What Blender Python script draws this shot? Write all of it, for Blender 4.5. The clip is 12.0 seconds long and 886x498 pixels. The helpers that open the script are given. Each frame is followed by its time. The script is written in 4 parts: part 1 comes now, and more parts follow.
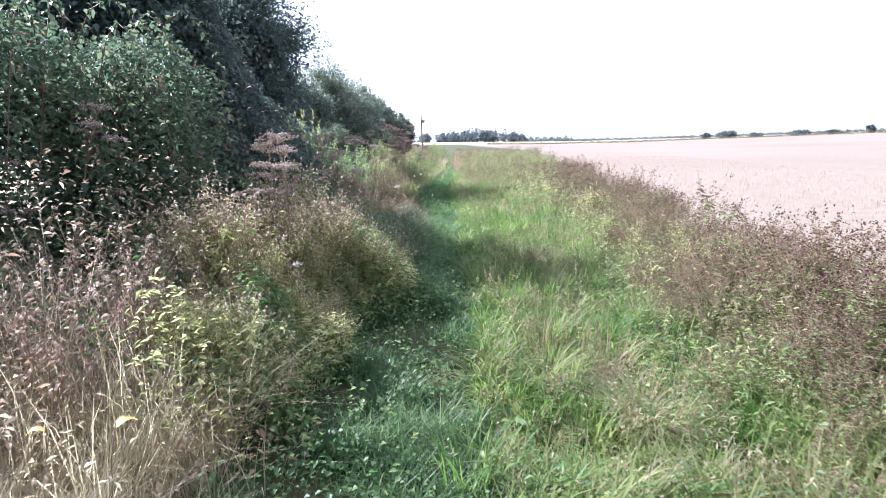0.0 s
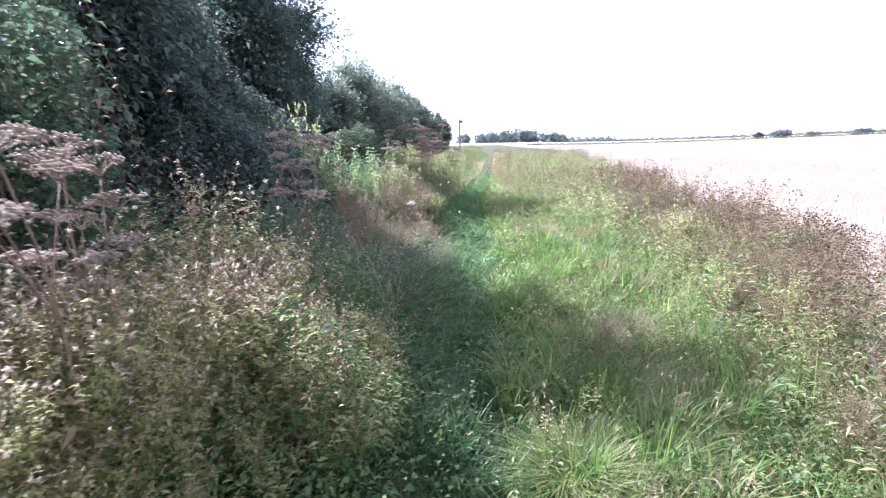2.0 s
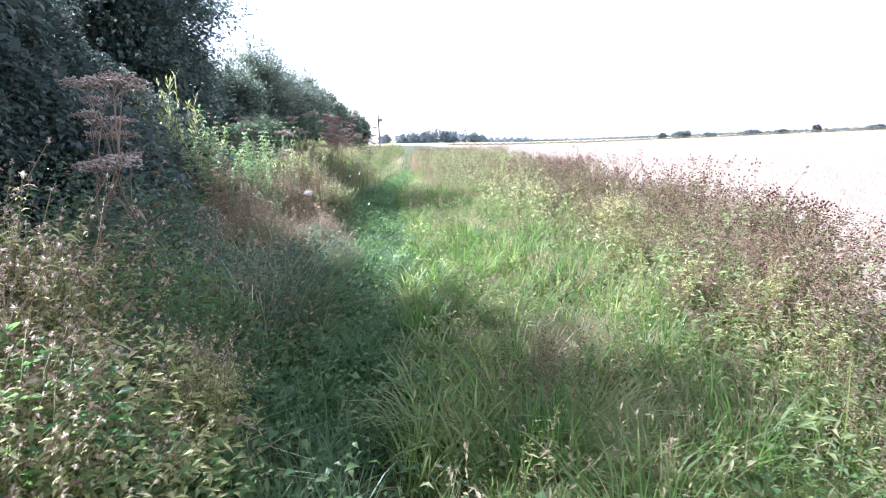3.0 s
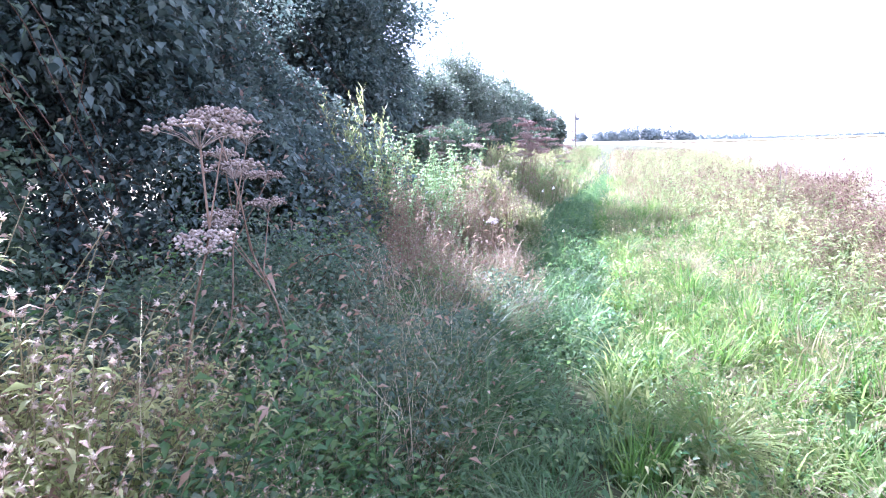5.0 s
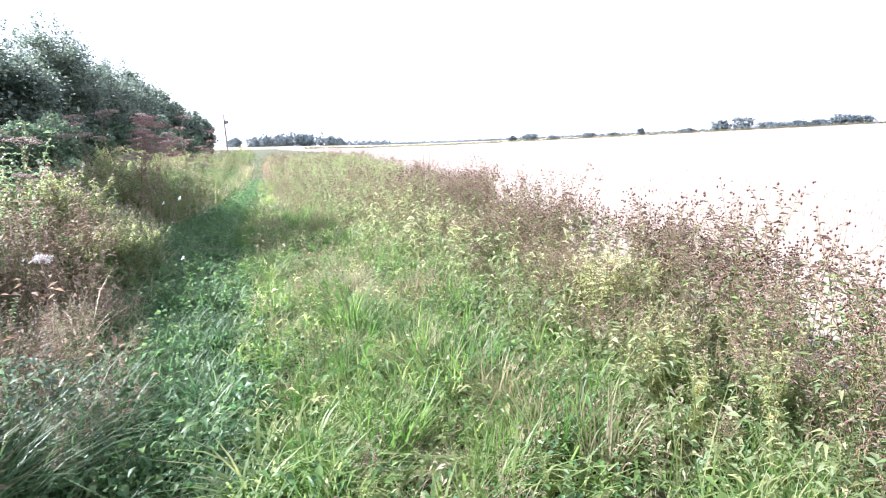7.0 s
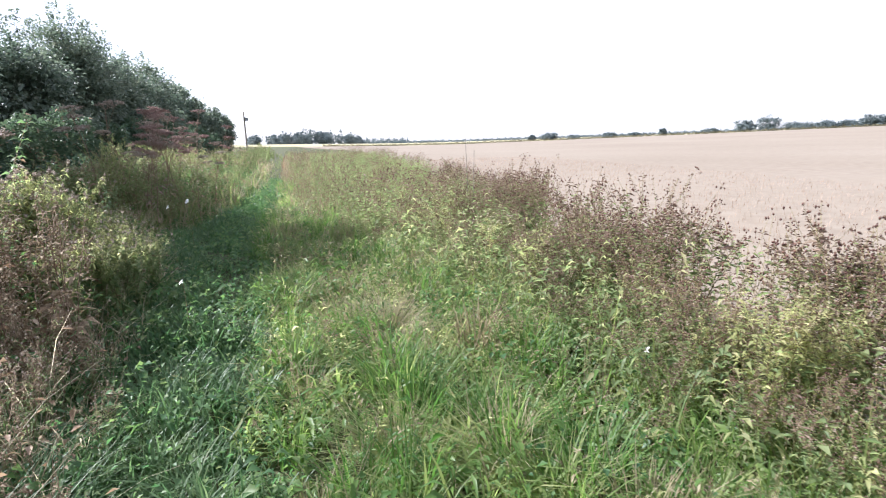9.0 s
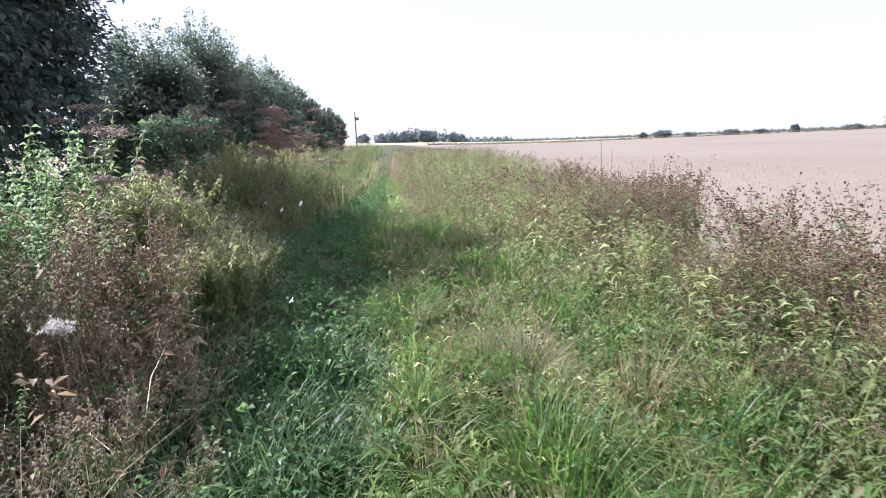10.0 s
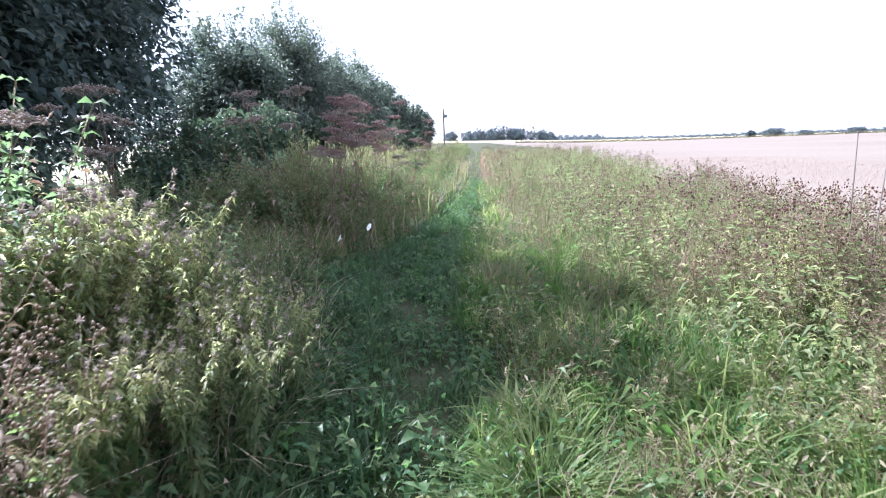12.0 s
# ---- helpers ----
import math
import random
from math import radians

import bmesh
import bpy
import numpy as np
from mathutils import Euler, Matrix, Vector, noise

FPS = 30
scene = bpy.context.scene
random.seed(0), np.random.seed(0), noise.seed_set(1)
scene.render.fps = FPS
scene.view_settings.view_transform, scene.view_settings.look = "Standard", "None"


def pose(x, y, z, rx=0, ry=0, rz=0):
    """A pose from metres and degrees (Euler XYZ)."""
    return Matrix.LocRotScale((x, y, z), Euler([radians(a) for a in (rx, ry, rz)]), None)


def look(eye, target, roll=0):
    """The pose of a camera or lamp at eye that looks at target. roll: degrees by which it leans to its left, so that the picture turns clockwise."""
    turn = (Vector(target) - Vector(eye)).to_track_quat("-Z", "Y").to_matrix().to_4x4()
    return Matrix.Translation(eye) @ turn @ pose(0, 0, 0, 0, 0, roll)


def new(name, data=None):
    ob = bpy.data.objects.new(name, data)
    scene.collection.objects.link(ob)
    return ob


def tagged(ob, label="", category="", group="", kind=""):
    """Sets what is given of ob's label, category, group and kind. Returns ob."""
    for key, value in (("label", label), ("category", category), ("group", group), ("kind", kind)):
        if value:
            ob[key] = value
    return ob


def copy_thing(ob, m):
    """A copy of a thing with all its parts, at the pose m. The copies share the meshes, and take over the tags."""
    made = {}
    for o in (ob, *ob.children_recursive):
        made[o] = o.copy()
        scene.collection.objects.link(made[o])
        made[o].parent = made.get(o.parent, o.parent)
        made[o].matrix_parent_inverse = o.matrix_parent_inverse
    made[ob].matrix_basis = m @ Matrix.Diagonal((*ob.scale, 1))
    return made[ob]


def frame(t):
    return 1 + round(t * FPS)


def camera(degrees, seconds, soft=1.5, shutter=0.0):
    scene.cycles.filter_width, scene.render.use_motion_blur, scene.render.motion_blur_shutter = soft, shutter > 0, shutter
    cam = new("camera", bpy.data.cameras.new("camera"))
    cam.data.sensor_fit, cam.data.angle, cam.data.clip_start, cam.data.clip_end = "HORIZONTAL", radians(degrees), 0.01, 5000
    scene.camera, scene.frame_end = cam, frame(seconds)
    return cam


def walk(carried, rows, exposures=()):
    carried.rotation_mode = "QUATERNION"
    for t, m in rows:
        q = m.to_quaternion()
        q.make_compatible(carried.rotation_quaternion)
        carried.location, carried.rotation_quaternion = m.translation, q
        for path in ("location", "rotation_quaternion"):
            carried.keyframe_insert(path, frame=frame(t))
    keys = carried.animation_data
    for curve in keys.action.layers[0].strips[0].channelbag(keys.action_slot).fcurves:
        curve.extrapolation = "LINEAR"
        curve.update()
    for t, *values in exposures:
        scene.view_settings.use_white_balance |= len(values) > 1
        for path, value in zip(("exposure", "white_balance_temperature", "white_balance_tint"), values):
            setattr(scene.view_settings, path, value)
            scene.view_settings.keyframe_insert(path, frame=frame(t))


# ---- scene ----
cam = camera(78.3, 12.0, soft=1.0, shutter=0.15)
PATH = [
    (0, (0.073, 0.102, 1.519), (0.116, 2.063, 1.128), -1.0),
    (0.5, (-0.038, 0.704, 1.572), (-0.078, 2.665, 1.182), -1.2),
    (1, (-0.023, 1.309, 1.673), (-0.266, 3.256, 1.286), -1.3),
    (1.5, (0.07, 1.975, 1.66), (-0.209, 3.917, 1.272), -1.3),
    (2, (0.267, 2.569, 1.521), (0.17, 4.529, 1.135), -1.2),
    (2.5, (0.423, 3.111, 1.386), (0.574, 5.068, 0.998), -1.2),
    (2.8, (0.404, 3.388, 1.31), (0.595, 5.34, 0.919), -1.1),
    (3, (0.429, 3.582, 1.262), (0.61, 5.536, 0.873), -1.2),
    (3.5, (0.418, 3.904, 1.256), (0.516, 5.863, 0.87), -1.4),
    (3.7, (0.403, 4.001, 1.305), (0.405, 5.963, 0.917), -1.2),
    (5.3, (0.338, 4.902, 1.479), (-0.183, 6.795, 1.101), -1.6),
    (5.5, (0.346, 5.033, 1.491), (-0.061, 6.954, 1.111), -1.4),
    (6, (0.418, 5.417, 1.438), (0.315, 7.377, 1.055), -1.5),
    (6.5, (0.561, 5.815, 1.419), (0.899, 7.748, 1.032), -1.4),
    (7, (0.647, 6.124, 1.346), (1.313, 7.969, 0.956), -1.4),
    (7.2, (0.655, 6.22, 1.33), (1.385, 8.04, 0.938), -1.6),
    (8.8, (0.696, 7.087, 1.332), (1.366, 8.929, 0.937), -1.0),
    (9, (0.679, 7.203, 1.327), (1.288, 9.067, 0.934), -1.0),
    (9.5, (0.641, 7.508, 1.353), (1.065, 9.423, 0.96), -1.1),
    (10, (0.602, 7.886, 1.337), (0.856, 9.83, 0.945), -1.2),
    (10.5, (0.533, 8.323, 1.384), (0.586, 10.284, 0.99), -1.2),
    (11, (0.511, 8.784, 1.42), (0.435, 10.744, 1.029), -1.3),
    (11.5, (0.495, 9.296, 1.361), (0.419, 11.256, 0.971), -1.3),
    (11.6, (0.516, 9.394, 1.354), (0.427, 11.352, 0.956), -1.4),
    (12, (0.504, 9.883, 1.332), (0.454, 11.843, 0.938), -1.0),
]
EXPOSURES = [(0.0, 1.78, 5450, 21), (1.0, 2.1, 5300, 25), (2.5, 2.0, 5400, 21), (3.5, 2.18, 5400, 18), (5.3, 2.93, 5000, 33), (6.2, 2.65, 5100, 31), (7.0, 2.17, 5550, 20), (7.4, 1.98, 5700, 18), (8.8, 1.53, 5800, 14), (10.0, 1.36, 5650, 19), (10.7, 1.37, 5500, 22), (12.0, 1.73, 5300, 21)]
walk(cam, [(t, look(eye, target, roll)) for t, eye, target, roll in PATH], EXPOSURES)

# ---------------------------------------------------------------- light
SUN_AZ, SUN_EL = -59.5, 40.5          # degrees, from straight ahead and above the horizon

world = bpy.data.worlds.new("sky")
scene.world = world
world.use_nodes = True
wn = world.node_tree
wn.nodes.clear()
sky = wn.nodes.new("ShaderNodeTexSky")
sky.sky_type, sky.sun_disc = "NISHITA", False
sky.sun_elevation, sky.sun_rotation = radians(SUN_EL), radians(SUN_AZ)
sky.air_density, sky.dust_density, sky.ozone_density = 1.0, 1.0, 1.0
haze = wn.nodes.new("ShaderNodeMix")            # thin bright haze over the whole sky
haze.data_type = "RGBA"
haze.inputs[0].default_value = 0.58
haze.inputs[7].default_value = (9.6, 9.4, 9.7, 1)
bg = wn.nodes.new("ShaderNodeBackground")
bg.inputs["Strength"].default_value = 0.06
wo = wn.nodes.new("ShaderNodeOutputWorld")
wn.links.new(sky.outputs["Color"], haze.inputs[6])
wn.links.new(haze.outputs[2], bg.inputs["Color"])
wn.links.new(bg.outputs["Background"], wo.inputs["Surface"])

sun_data = bpy.data.lights.new("sun", "SUN")
sun_data.energy, sun_data.angle, sun_data.color = 5.0, radians(0.53), (1.0, 0.95, 0.89)
sun = new("sun", sun_data)
sa, se = radians(SUN_AZ), radians(SUN_EL)
sun_dir = Vector((math.sin(sa) * math.cos(se), math.cos(sa) * math.cos(se), math.sin(se)))
sun.matrix_world = look(sun_dir * 60, (0, 0, 0))

# ---------------------------------------------------------------- materials


def node_mat(name):
    m = bpy.data.materials.new(name)
    m.use_nodes = True
    nt = m.node_tree
    nt.nodes.clear()
    return m, nt, nt.nodes.new("ShaderNodeOutputMaterial")


def ramp(nt, colours):
    r = nt.nodes.new("ShaderNodeValToRGB")
    el = r.color_ramp.elements
    while len(el) < len(colours):
        el.new(0.5)
    for i, c in enumerate(colours):
        el[i].position = i / max(1, len(colours) - 1)
        el[i].color = (*c, 1)
    return r


def noise_tex(nt, scale, detail=3.0, coords=None):
    n = nt.nodes.new("ShaderNodeTexNoise")
    n.inputs["Scale"].default_value, n.inputs["Detail"].default_value = scale, detail
    if coords is None:
        coords = nt.nodes.new("ShaderNodeNewGeometry").outputs["Position"]
    nt.links.new(coords, n.inputs["Vector"])
    return n


def math_node(nt, op, a, b):
    n = nt.nodes.new("ShaderNodeMath")
    n.operation = op
    for i, v in enumerate((a, b)):
        if isinstance(v, (int, float)):
            n.inputs[i].default_value = v
        else:
            nt.links.new(v, n.inputs[i])
    return n.outputs[0]


def leaf_mat(name, colours, through_light=0.4, rough=0.55, patch=0.6, fine=25.0, spec=0.35):
    """Leaves and blades: colour differs from piece to piece and in patches of some decimetres; light passes through."""
    m, nt, out = node_mat(name)
    geo = nt.nodes.new("ShaderNodeNewGeometry")
    big = noise_tex(nt, patch * 2.0, 2.0, geo.outputs["Position"])
    clump = noise_tex(nt, patch * 7.0, 2.0, geo.outputs["Position"])
    small = noise_tex(nt, fine, 2.0, geo.outputs["Position"])
    f = math_node(nt, "MULTIPLY_ADD", big.outputs["Fac"], 1.1)
    f.node.inputs[2].default_value = -0.85
    f = math_node(nt, "ADD", f, math_node(nt, "MULTIPLY", clump.outputs["Fac"], 1.3))
    f = math_node(nt, "ADD", f, math_node(nt, "MULTIPLY", geo.outputs["Random Per Island"], 0.75))
    f = math_node(nt, "ADD", f, math_node(nt, "MULTIPLY", small.outputs["Fac"], 0.2))
    f = math_node(nt, "MULTIPLY", f, 0.64)
    r = ramp(nt, colours)
    nt.links.new(f, r.inputs["Fac"])
    p = nt.nodes.new("ShaderNodeBsdfPrincipled")
    p.inputs["Roughness"].default_value = rough
    p.inputs["Specular IOR Level"].default_value = spec
    nt.links.new(r.outputs["Color"], p.inputs["Base Color"])
    bump = nt.nodes.new("ShaderNodeBump")
    bump.inputs["Strength"].default_value, bump.inputs["Distance"].default_value = 0.35, 0.004
    nt.links.new(small.outputs["Fac"], bump.inputs["Height"])
    nt.links.new(bump.outputs["Normal"], p.inputs["Normal"])
    t = nt.nodes.new("ShaderNodeBsdfTranslucent")
    hs = nt.nodes.new("ShaderNodeHueSaturation")
    hs.inputs["Saturation"].default_value, hs.inputs["Value"].default_value = 1.1, 1.8
    nt.links.new(r.outputs["Color"], hs.inputs["Color"])
    nt.links.new(hs.outputs["Color"], t.inputs["Color"])
    mix = nt.nodes.new("ShaderNodeMixShader")
    mix.inputs["Fac"].default_value = through_light
    nt.links.new(p.outputs["BSDF"], mix.inputs[1])
    nt.links.new(t.outputs["BSDF"], mix.inputs[2])
    nt.links.new(mix.outputs["Shader"], out.inputs["Surface"])
    return m


def solid_mat(name, colours, scale=8.0, rough=0.8, bump_d=0.004, metal=0.0, big_scale=0.8):
    m, nt, out = node_mat(name)
    geo = nt.nodes.new("ShaderNodeNewGeometry")
    a = noise_tex(nt, scale, 6.0, geo.outputs["Position"])
    b = noise_tex(nt, big_scale, 3.0, geo.outputs["Position"])
    f = math_node(nt, "ADD", math_node(nt, "MULTIPLY", a.outputs["Fac"], 0.55), math_node(nt, "MULTIPLY", b.outputs["Fac"], 0.45))
    f = math_node(nt, "MULTIPLY_ADD", f, 2.2)
    f.node.inputs[2].default_value = -0.6
    r = ramp(nt, colours)
    nt.links.new(f, r.inputs["Fac"])
    p = nt.nodes.new("ShaderNodeBsdfPrincipled")
    p.inputs["Roughness"].default_value, p.inputs["Metallic"].default_value = rough, metal
    p.inputs["Specular IOR Level"].default_value = 0.25
    nt.links.new(r.outputs["Color"], p.inputs["Base Color"])
    bump = nt.nodes.new("ShaderNodeBump")
    bump.inputs["Strength"].default_value, bump.inputs["Distance"].default_value = 0.7, bump_d
    nt.links.new(a.outputs["Fac"], bump.inputs["Height"])
    nt.links.new(bump.outputs["Normal"], p.inputs["Normal"])
    nt.links.new(p.outputs["BSDF"], out.inputs["Surface"])
    return m


M_SOIL = solid_mat("verge_soil", [(0.033, 0.032, 0.018), (0.066, 0.07, 0.032), (0.048, 0.075, 0.024)], 14, 0.95, 0.02)
M_FIELD = solid_mat("stubble_ground", [(0.163, 0.129, 0.096), (0.203, 0.168, 0.129), (0.233, 0.2, 0.16)], 3.0, 0.95, 0.03, 0.0, 0.05)
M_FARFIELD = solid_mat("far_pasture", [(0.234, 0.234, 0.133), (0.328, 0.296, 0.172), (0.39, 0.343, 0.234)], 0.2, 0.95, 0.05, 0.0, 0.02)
M_STRAW = leaf_mat("straw", [(0.24, 0.172, 0.125), (0.33, 0.25, 0.19), (0.37, 0.3, 0.245)], 0.25, 0.6, 0.3)
M_TRACK = leaf_mat("track_grass", [(0.034, 0.08, 0.036), (0.06, 0.118, 0.05), (0.1, 0.162, 0.068), (0.175, 0.222, 0.11)], 0.5, 0.45, 0.9)
M_LUSH = leaf_mat("lush_grass", [(0.04, 0.1, 0.022), (0.072, 0.146, 0.035), (0.125, 0.197, 0.055), (0.2, 0.252, 0.09)], 0.5, 0.45, 0.9)
M_VERGE = leaf_mat("verge_grass", [(0.072, 0.138, 0.038), (0.13, 0.198, 0.06), (0.222, 0.262, 0.1), (0.34, 0.325, 0.165)], 0.54, 0.5, 1.1)
M_DRY = leaf_mat("dry_grass", [(0.18, 0.158, 0.096), (0.285, 0.257, 0.162), (0.385, 0.352, 0.24), (0.48, 0.446, 0.33)], 0.6, 0.6, 0.8)
M_BENT = leaf_mat("bent_grass_seed", [(0.157, 0.125, 0.074), (0.251, 0.213, 0.131), (0.345, 0.319, 0.205)], 0.4, 0.6, 0.8)
M_BENTGREEN = leaf_mat("pale_tussock_grass", [(0.14, 0.189, 0.063), (0.211, 0.251, 0.099), (0.281, 0.298, 0.142), (0.351, 0.345, 0.198)], 0.5, 0.5, 1.0)
M_PALE = leaf_mat("bleached_stalk", [(0.212, 0.173, 0.117), (0.33, 0.28, 0.197), (0.45, 0.395, 0.292), (0.61, 0.555, 0.44)], 0.58, 0.6, 1.0)
M_HERB = leaf_mat("herb_leaf", [(0.037, 0.087, 0.037), (0.064, 0.135, 0.053), (0.116, 0.185, 0.066), (0.211, 0.248, 0.105)], 0.5, 0.45, 1.2)
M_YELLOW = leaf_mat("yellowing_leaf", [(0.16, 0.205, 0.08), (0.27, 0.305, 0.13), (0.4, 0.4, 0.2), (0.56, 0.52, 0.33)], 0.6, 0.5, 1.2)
M_GOLD = leaf_mat("gold_leaf", [(0.42, 0.36, 0.12), (0.55, 0.47, 0.17), (0.66, 0.58, 0.26)], 0.45, 0.5, 1.2)
M_WITHER = leaf_mat("withered_leaf", [(0.086, 0.06, 0.042), (0.187, 0.122, 0.079), (0.302, 0.218, 0.145), (0.474, 0.382, 0.291)], 0.3, 0.65, 1.3)
M_RUST = leaf_mat("rust_seed", [(0.14, 0.1, 0.062), (0.225, 0.168, 0.105), (0.33, 0.265, 0.175)], 0.25, 0.7, 1.0)
M_FLUFF = leaf_mat("seed_fluff", [(0.3, 0.25, 0.2), (0.43, 0.37, 0.305), (0.58, 0.52, 0.44)], 0.6, 0.9, 1.0)
M_SEED = leaf_mat("dark_seed_head", [(0.051, 0.025, 0.019), (0.109, 0.054, 0.041), (0.202, 0.109, 0.082)], 0.12, 0.75, 1.0)
M_UMBEL = leaf_mat("umbel_brown", [(0.2, 0.155, 0.125), (0.34, 0.28, 0.23), (0.5, 0.45, 0.385)], 0.3, 0.75, 1.0)
M_REDDISH = leaf_mat("reddish_leaf", [(0.09, 0.058, 0.045), (0.155, 0.108, 0.083), (0.24, 0.178, 0.135), (0.34, 0.275, 0.205)], 0.3, 0.6, 1.3)
M_RUSSET = leaf_mat("russet_leaf", [(0.13, 0.078, 0.055), (0.215, 0.135, 0.097), (0.32, 0.225, 0.165), (0.46, 0.375, 0.29)], 0.4, 0.6, 1.3)
M_OLIVE = leaf_mat("olive_leaf", [(0.086, 0.128, 0.054), (0.14, 0.191, 0.082), (0.205, 0.245, 0.113), (0.323, 0.3, 0.174)], 0.55, 0.5, 1.2)
M_NETTLE = leaf_mat("nettle_leaf", [(0.099, 0.156, 0.071), (0.143, 0.22, 0.097), (0.206, 0.285, 0.141), (0.286, 0.349, 0.194)], 0.48, 0.5, 1.2)
M_STEM = solid_mat("weed_stem", [(0.117, 0.098, 0.046), (0.182, 0.156, 0.072), (0.286, 0.221, 0.13)], 20, 0.7, 0.001)
M_DEADSTEM = solid_mat("dead_stem", [(0.125, 0.078, 0.051), (0.203, 0.14, 0.094), (0.312, 0.242, 0.172)], 20, 0.75, 0.001)
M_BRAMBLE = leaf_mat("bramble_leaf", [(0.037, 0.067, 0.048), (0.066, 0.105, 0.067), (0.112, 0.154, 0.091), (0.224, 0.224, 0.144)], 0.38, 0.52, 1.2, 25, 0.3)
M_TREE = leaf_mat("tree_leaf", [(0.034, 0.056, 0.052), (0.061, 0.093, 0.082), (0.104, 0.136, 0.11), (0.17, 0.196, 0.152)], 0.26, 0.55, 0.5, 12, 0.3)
M_SALLOW = leaf_mat("sallow_leaf", [(0.05, 0.072, 0.055), (0.08, 0.11, 0.08), (0.13, 0.16, 0.115), (0.22, 0.235, 0.17)], 0.36, 0.45, 0.5, 12, 0.5)
# distance haze is put into this leaf colour: lighter and bluer
M_HAZYLEAF = leaf_mat("hazed_far_leaf", [(0.08, 0.1, 0.11), (0.11, 0.14, 0.145), (0.15, 0.175, 0.17)], 0.2, 0.7, 0.03, 1.0)
M_FARGRASS = leaf_mat("field_edge_grass", [(0.085, 0.085, 0.051), (0.128, 0.119, 0.072), (0.187, 0.162, 0.102)], 0.3, 0.7, 0.05, 1.0)
M_IVY = leaf_mat("thicket_leaf", [(0.03, 0.056, 0.036), (0.056, 0.09, 0.055), (0.09, 0.13, 0.075), (0.145, 0.18, 0.11)], 0.26, 0.55, 0.5, 12, 0.3)
M_BARK = solid_mat("bark", [(0.05, 0.04, 0.03), (0.09, 0.07, 0.055), (0.15, 0.125, 0.1)], 12, 0.9, 0.012)
M_CANE = solid_mat("bramble_cane", [(0.084, 0.036, 0.03), (0.144, 0.072, 0.048), (0.144, 0.12, 0.06)], 20, 0.6, 0.001)
M_POLE = solid_mat("weathered_pole", [(0.1, 0.085, 0.07), (0.17, 0.15, 0.125), (0.25, 0.22, 0.19)], 9, 0.85, 0.006)
M_METAL = solid_mat("grey_box_paint", [(0.14, 0.15, 0.16), (0.2, 0.21, 0.22), (0.27, 0.28, 0.28)], 20, 0.55, 0.001, 0.2)
M_HOGRED = leaf_mat("umbel_reddish", [(0.18, 0.11, 0.1), (0.28, 0.19, 0.165), (0.42, 0.33, 0.29)], 0.3, 0.75, 1.0)
M_DOWN = leaf_mat("thistledown", [(0.4, 0.37, 0.35), (0.5, 0.47, 0.45), (0.58, 0.56, 0.53)], 0.5, 0.9, 1.0)
M_PETAL = leaf_mat("white_petal", [(0.7, 0.7, 0.68), (0.76, 0.76, 0.74), (0.817, 0.817, 0.788)], 0.4, 0.6, 1.0)

# ---------------------------------------------------------------- mesh tools
rng = np.random.default_rng(7)


def mesh_of(name, verts, tris, mats, index=None):
    """A mesh from arrays of corners and triangles."""
    verts, tris = np.asarray(verts, np.float32), np.asarray(tris, np.int32)
    me = bpy.data.meshes.new(name)
    me.vertices.add(len(verts))
    me.vertices.foreach_set("co", verts.ravel())
    me.loops.add(3 * len(tris))
    me.loops.foreach_set("vertex_index", tris.ravel())
    me.polygons.add(len(tris))
    me.polygons.foreach_set("loop_start", np.arange(0, 3 * len(tris), 3, dtype=np.int32))
    for m in mats:
        me.materials.append(m)
    if index is not None:
        me.polygons.foreach_set("material_index", np.asarray(index, np.int32))
    me.update(calc_edges=True)
    return me


def join(pieces):
    vs, fs, n = [], [], 0
    for v, f in pieces:
        vs.append(v)
        fs.append(f + n)
        n += len(v)
    return np.concatenate(vs), np.concatenate(fs)


def part(name, vf, material, parent, label=""):
    ob = new(name, mesh_of(name, vf[0], vf[1], [material]))
    ob.parent = parent
    return tagged(ob, label)


def unit(v):
    return v / np.maximum(np.linalg.norm(v, axis=-1, keepdims=True), 1e-9)


def blades(base, length, width, heading, bend, segs=3):
    """Grass blades: ribbons that taper and bend over along their heading."""
    n = len(base)
    u = np.stack([np.cos(heading), np.sin(heading), np.zeros(n)], 1)
    side = np.stack([-np.sin(heading), np.cos(heading), np.zeros(n)], 1)
    verts = np.zeros((n, 2 * segs + 1, 3))
    for i in range(segs + 1):
        s = i / segs
        c = base + u * (length * bend * s ** 1.8)[:, None]
        c[:, 2] += length * s * (1 - 0.5 * bend * s)
        if i == segs:
            verts[:, 2 * segs] = c
        else:
            w = (width * (1 - s) ** 0.6 * 0.5)[:, None] * side
            verts[:, 2 * i], verts[:, 2 * i + 1] = c - w, c + w
    f = []
    for i in range(segs - 1):
        f += [(2 * i, 2 * i + 1, 2 * i + 3), (2 * i, 2 * i + 3, 2 * i + 2)]
    f.append((2 * segs - 2, 2 * segs - 1, 2 * segs))
    tris = (np.arange(n) * (2 * segs + 1))[:, None, None] + np.array(f)[None]
    return verts.reshape(-1, 3), tris.reshape(-1, 3)


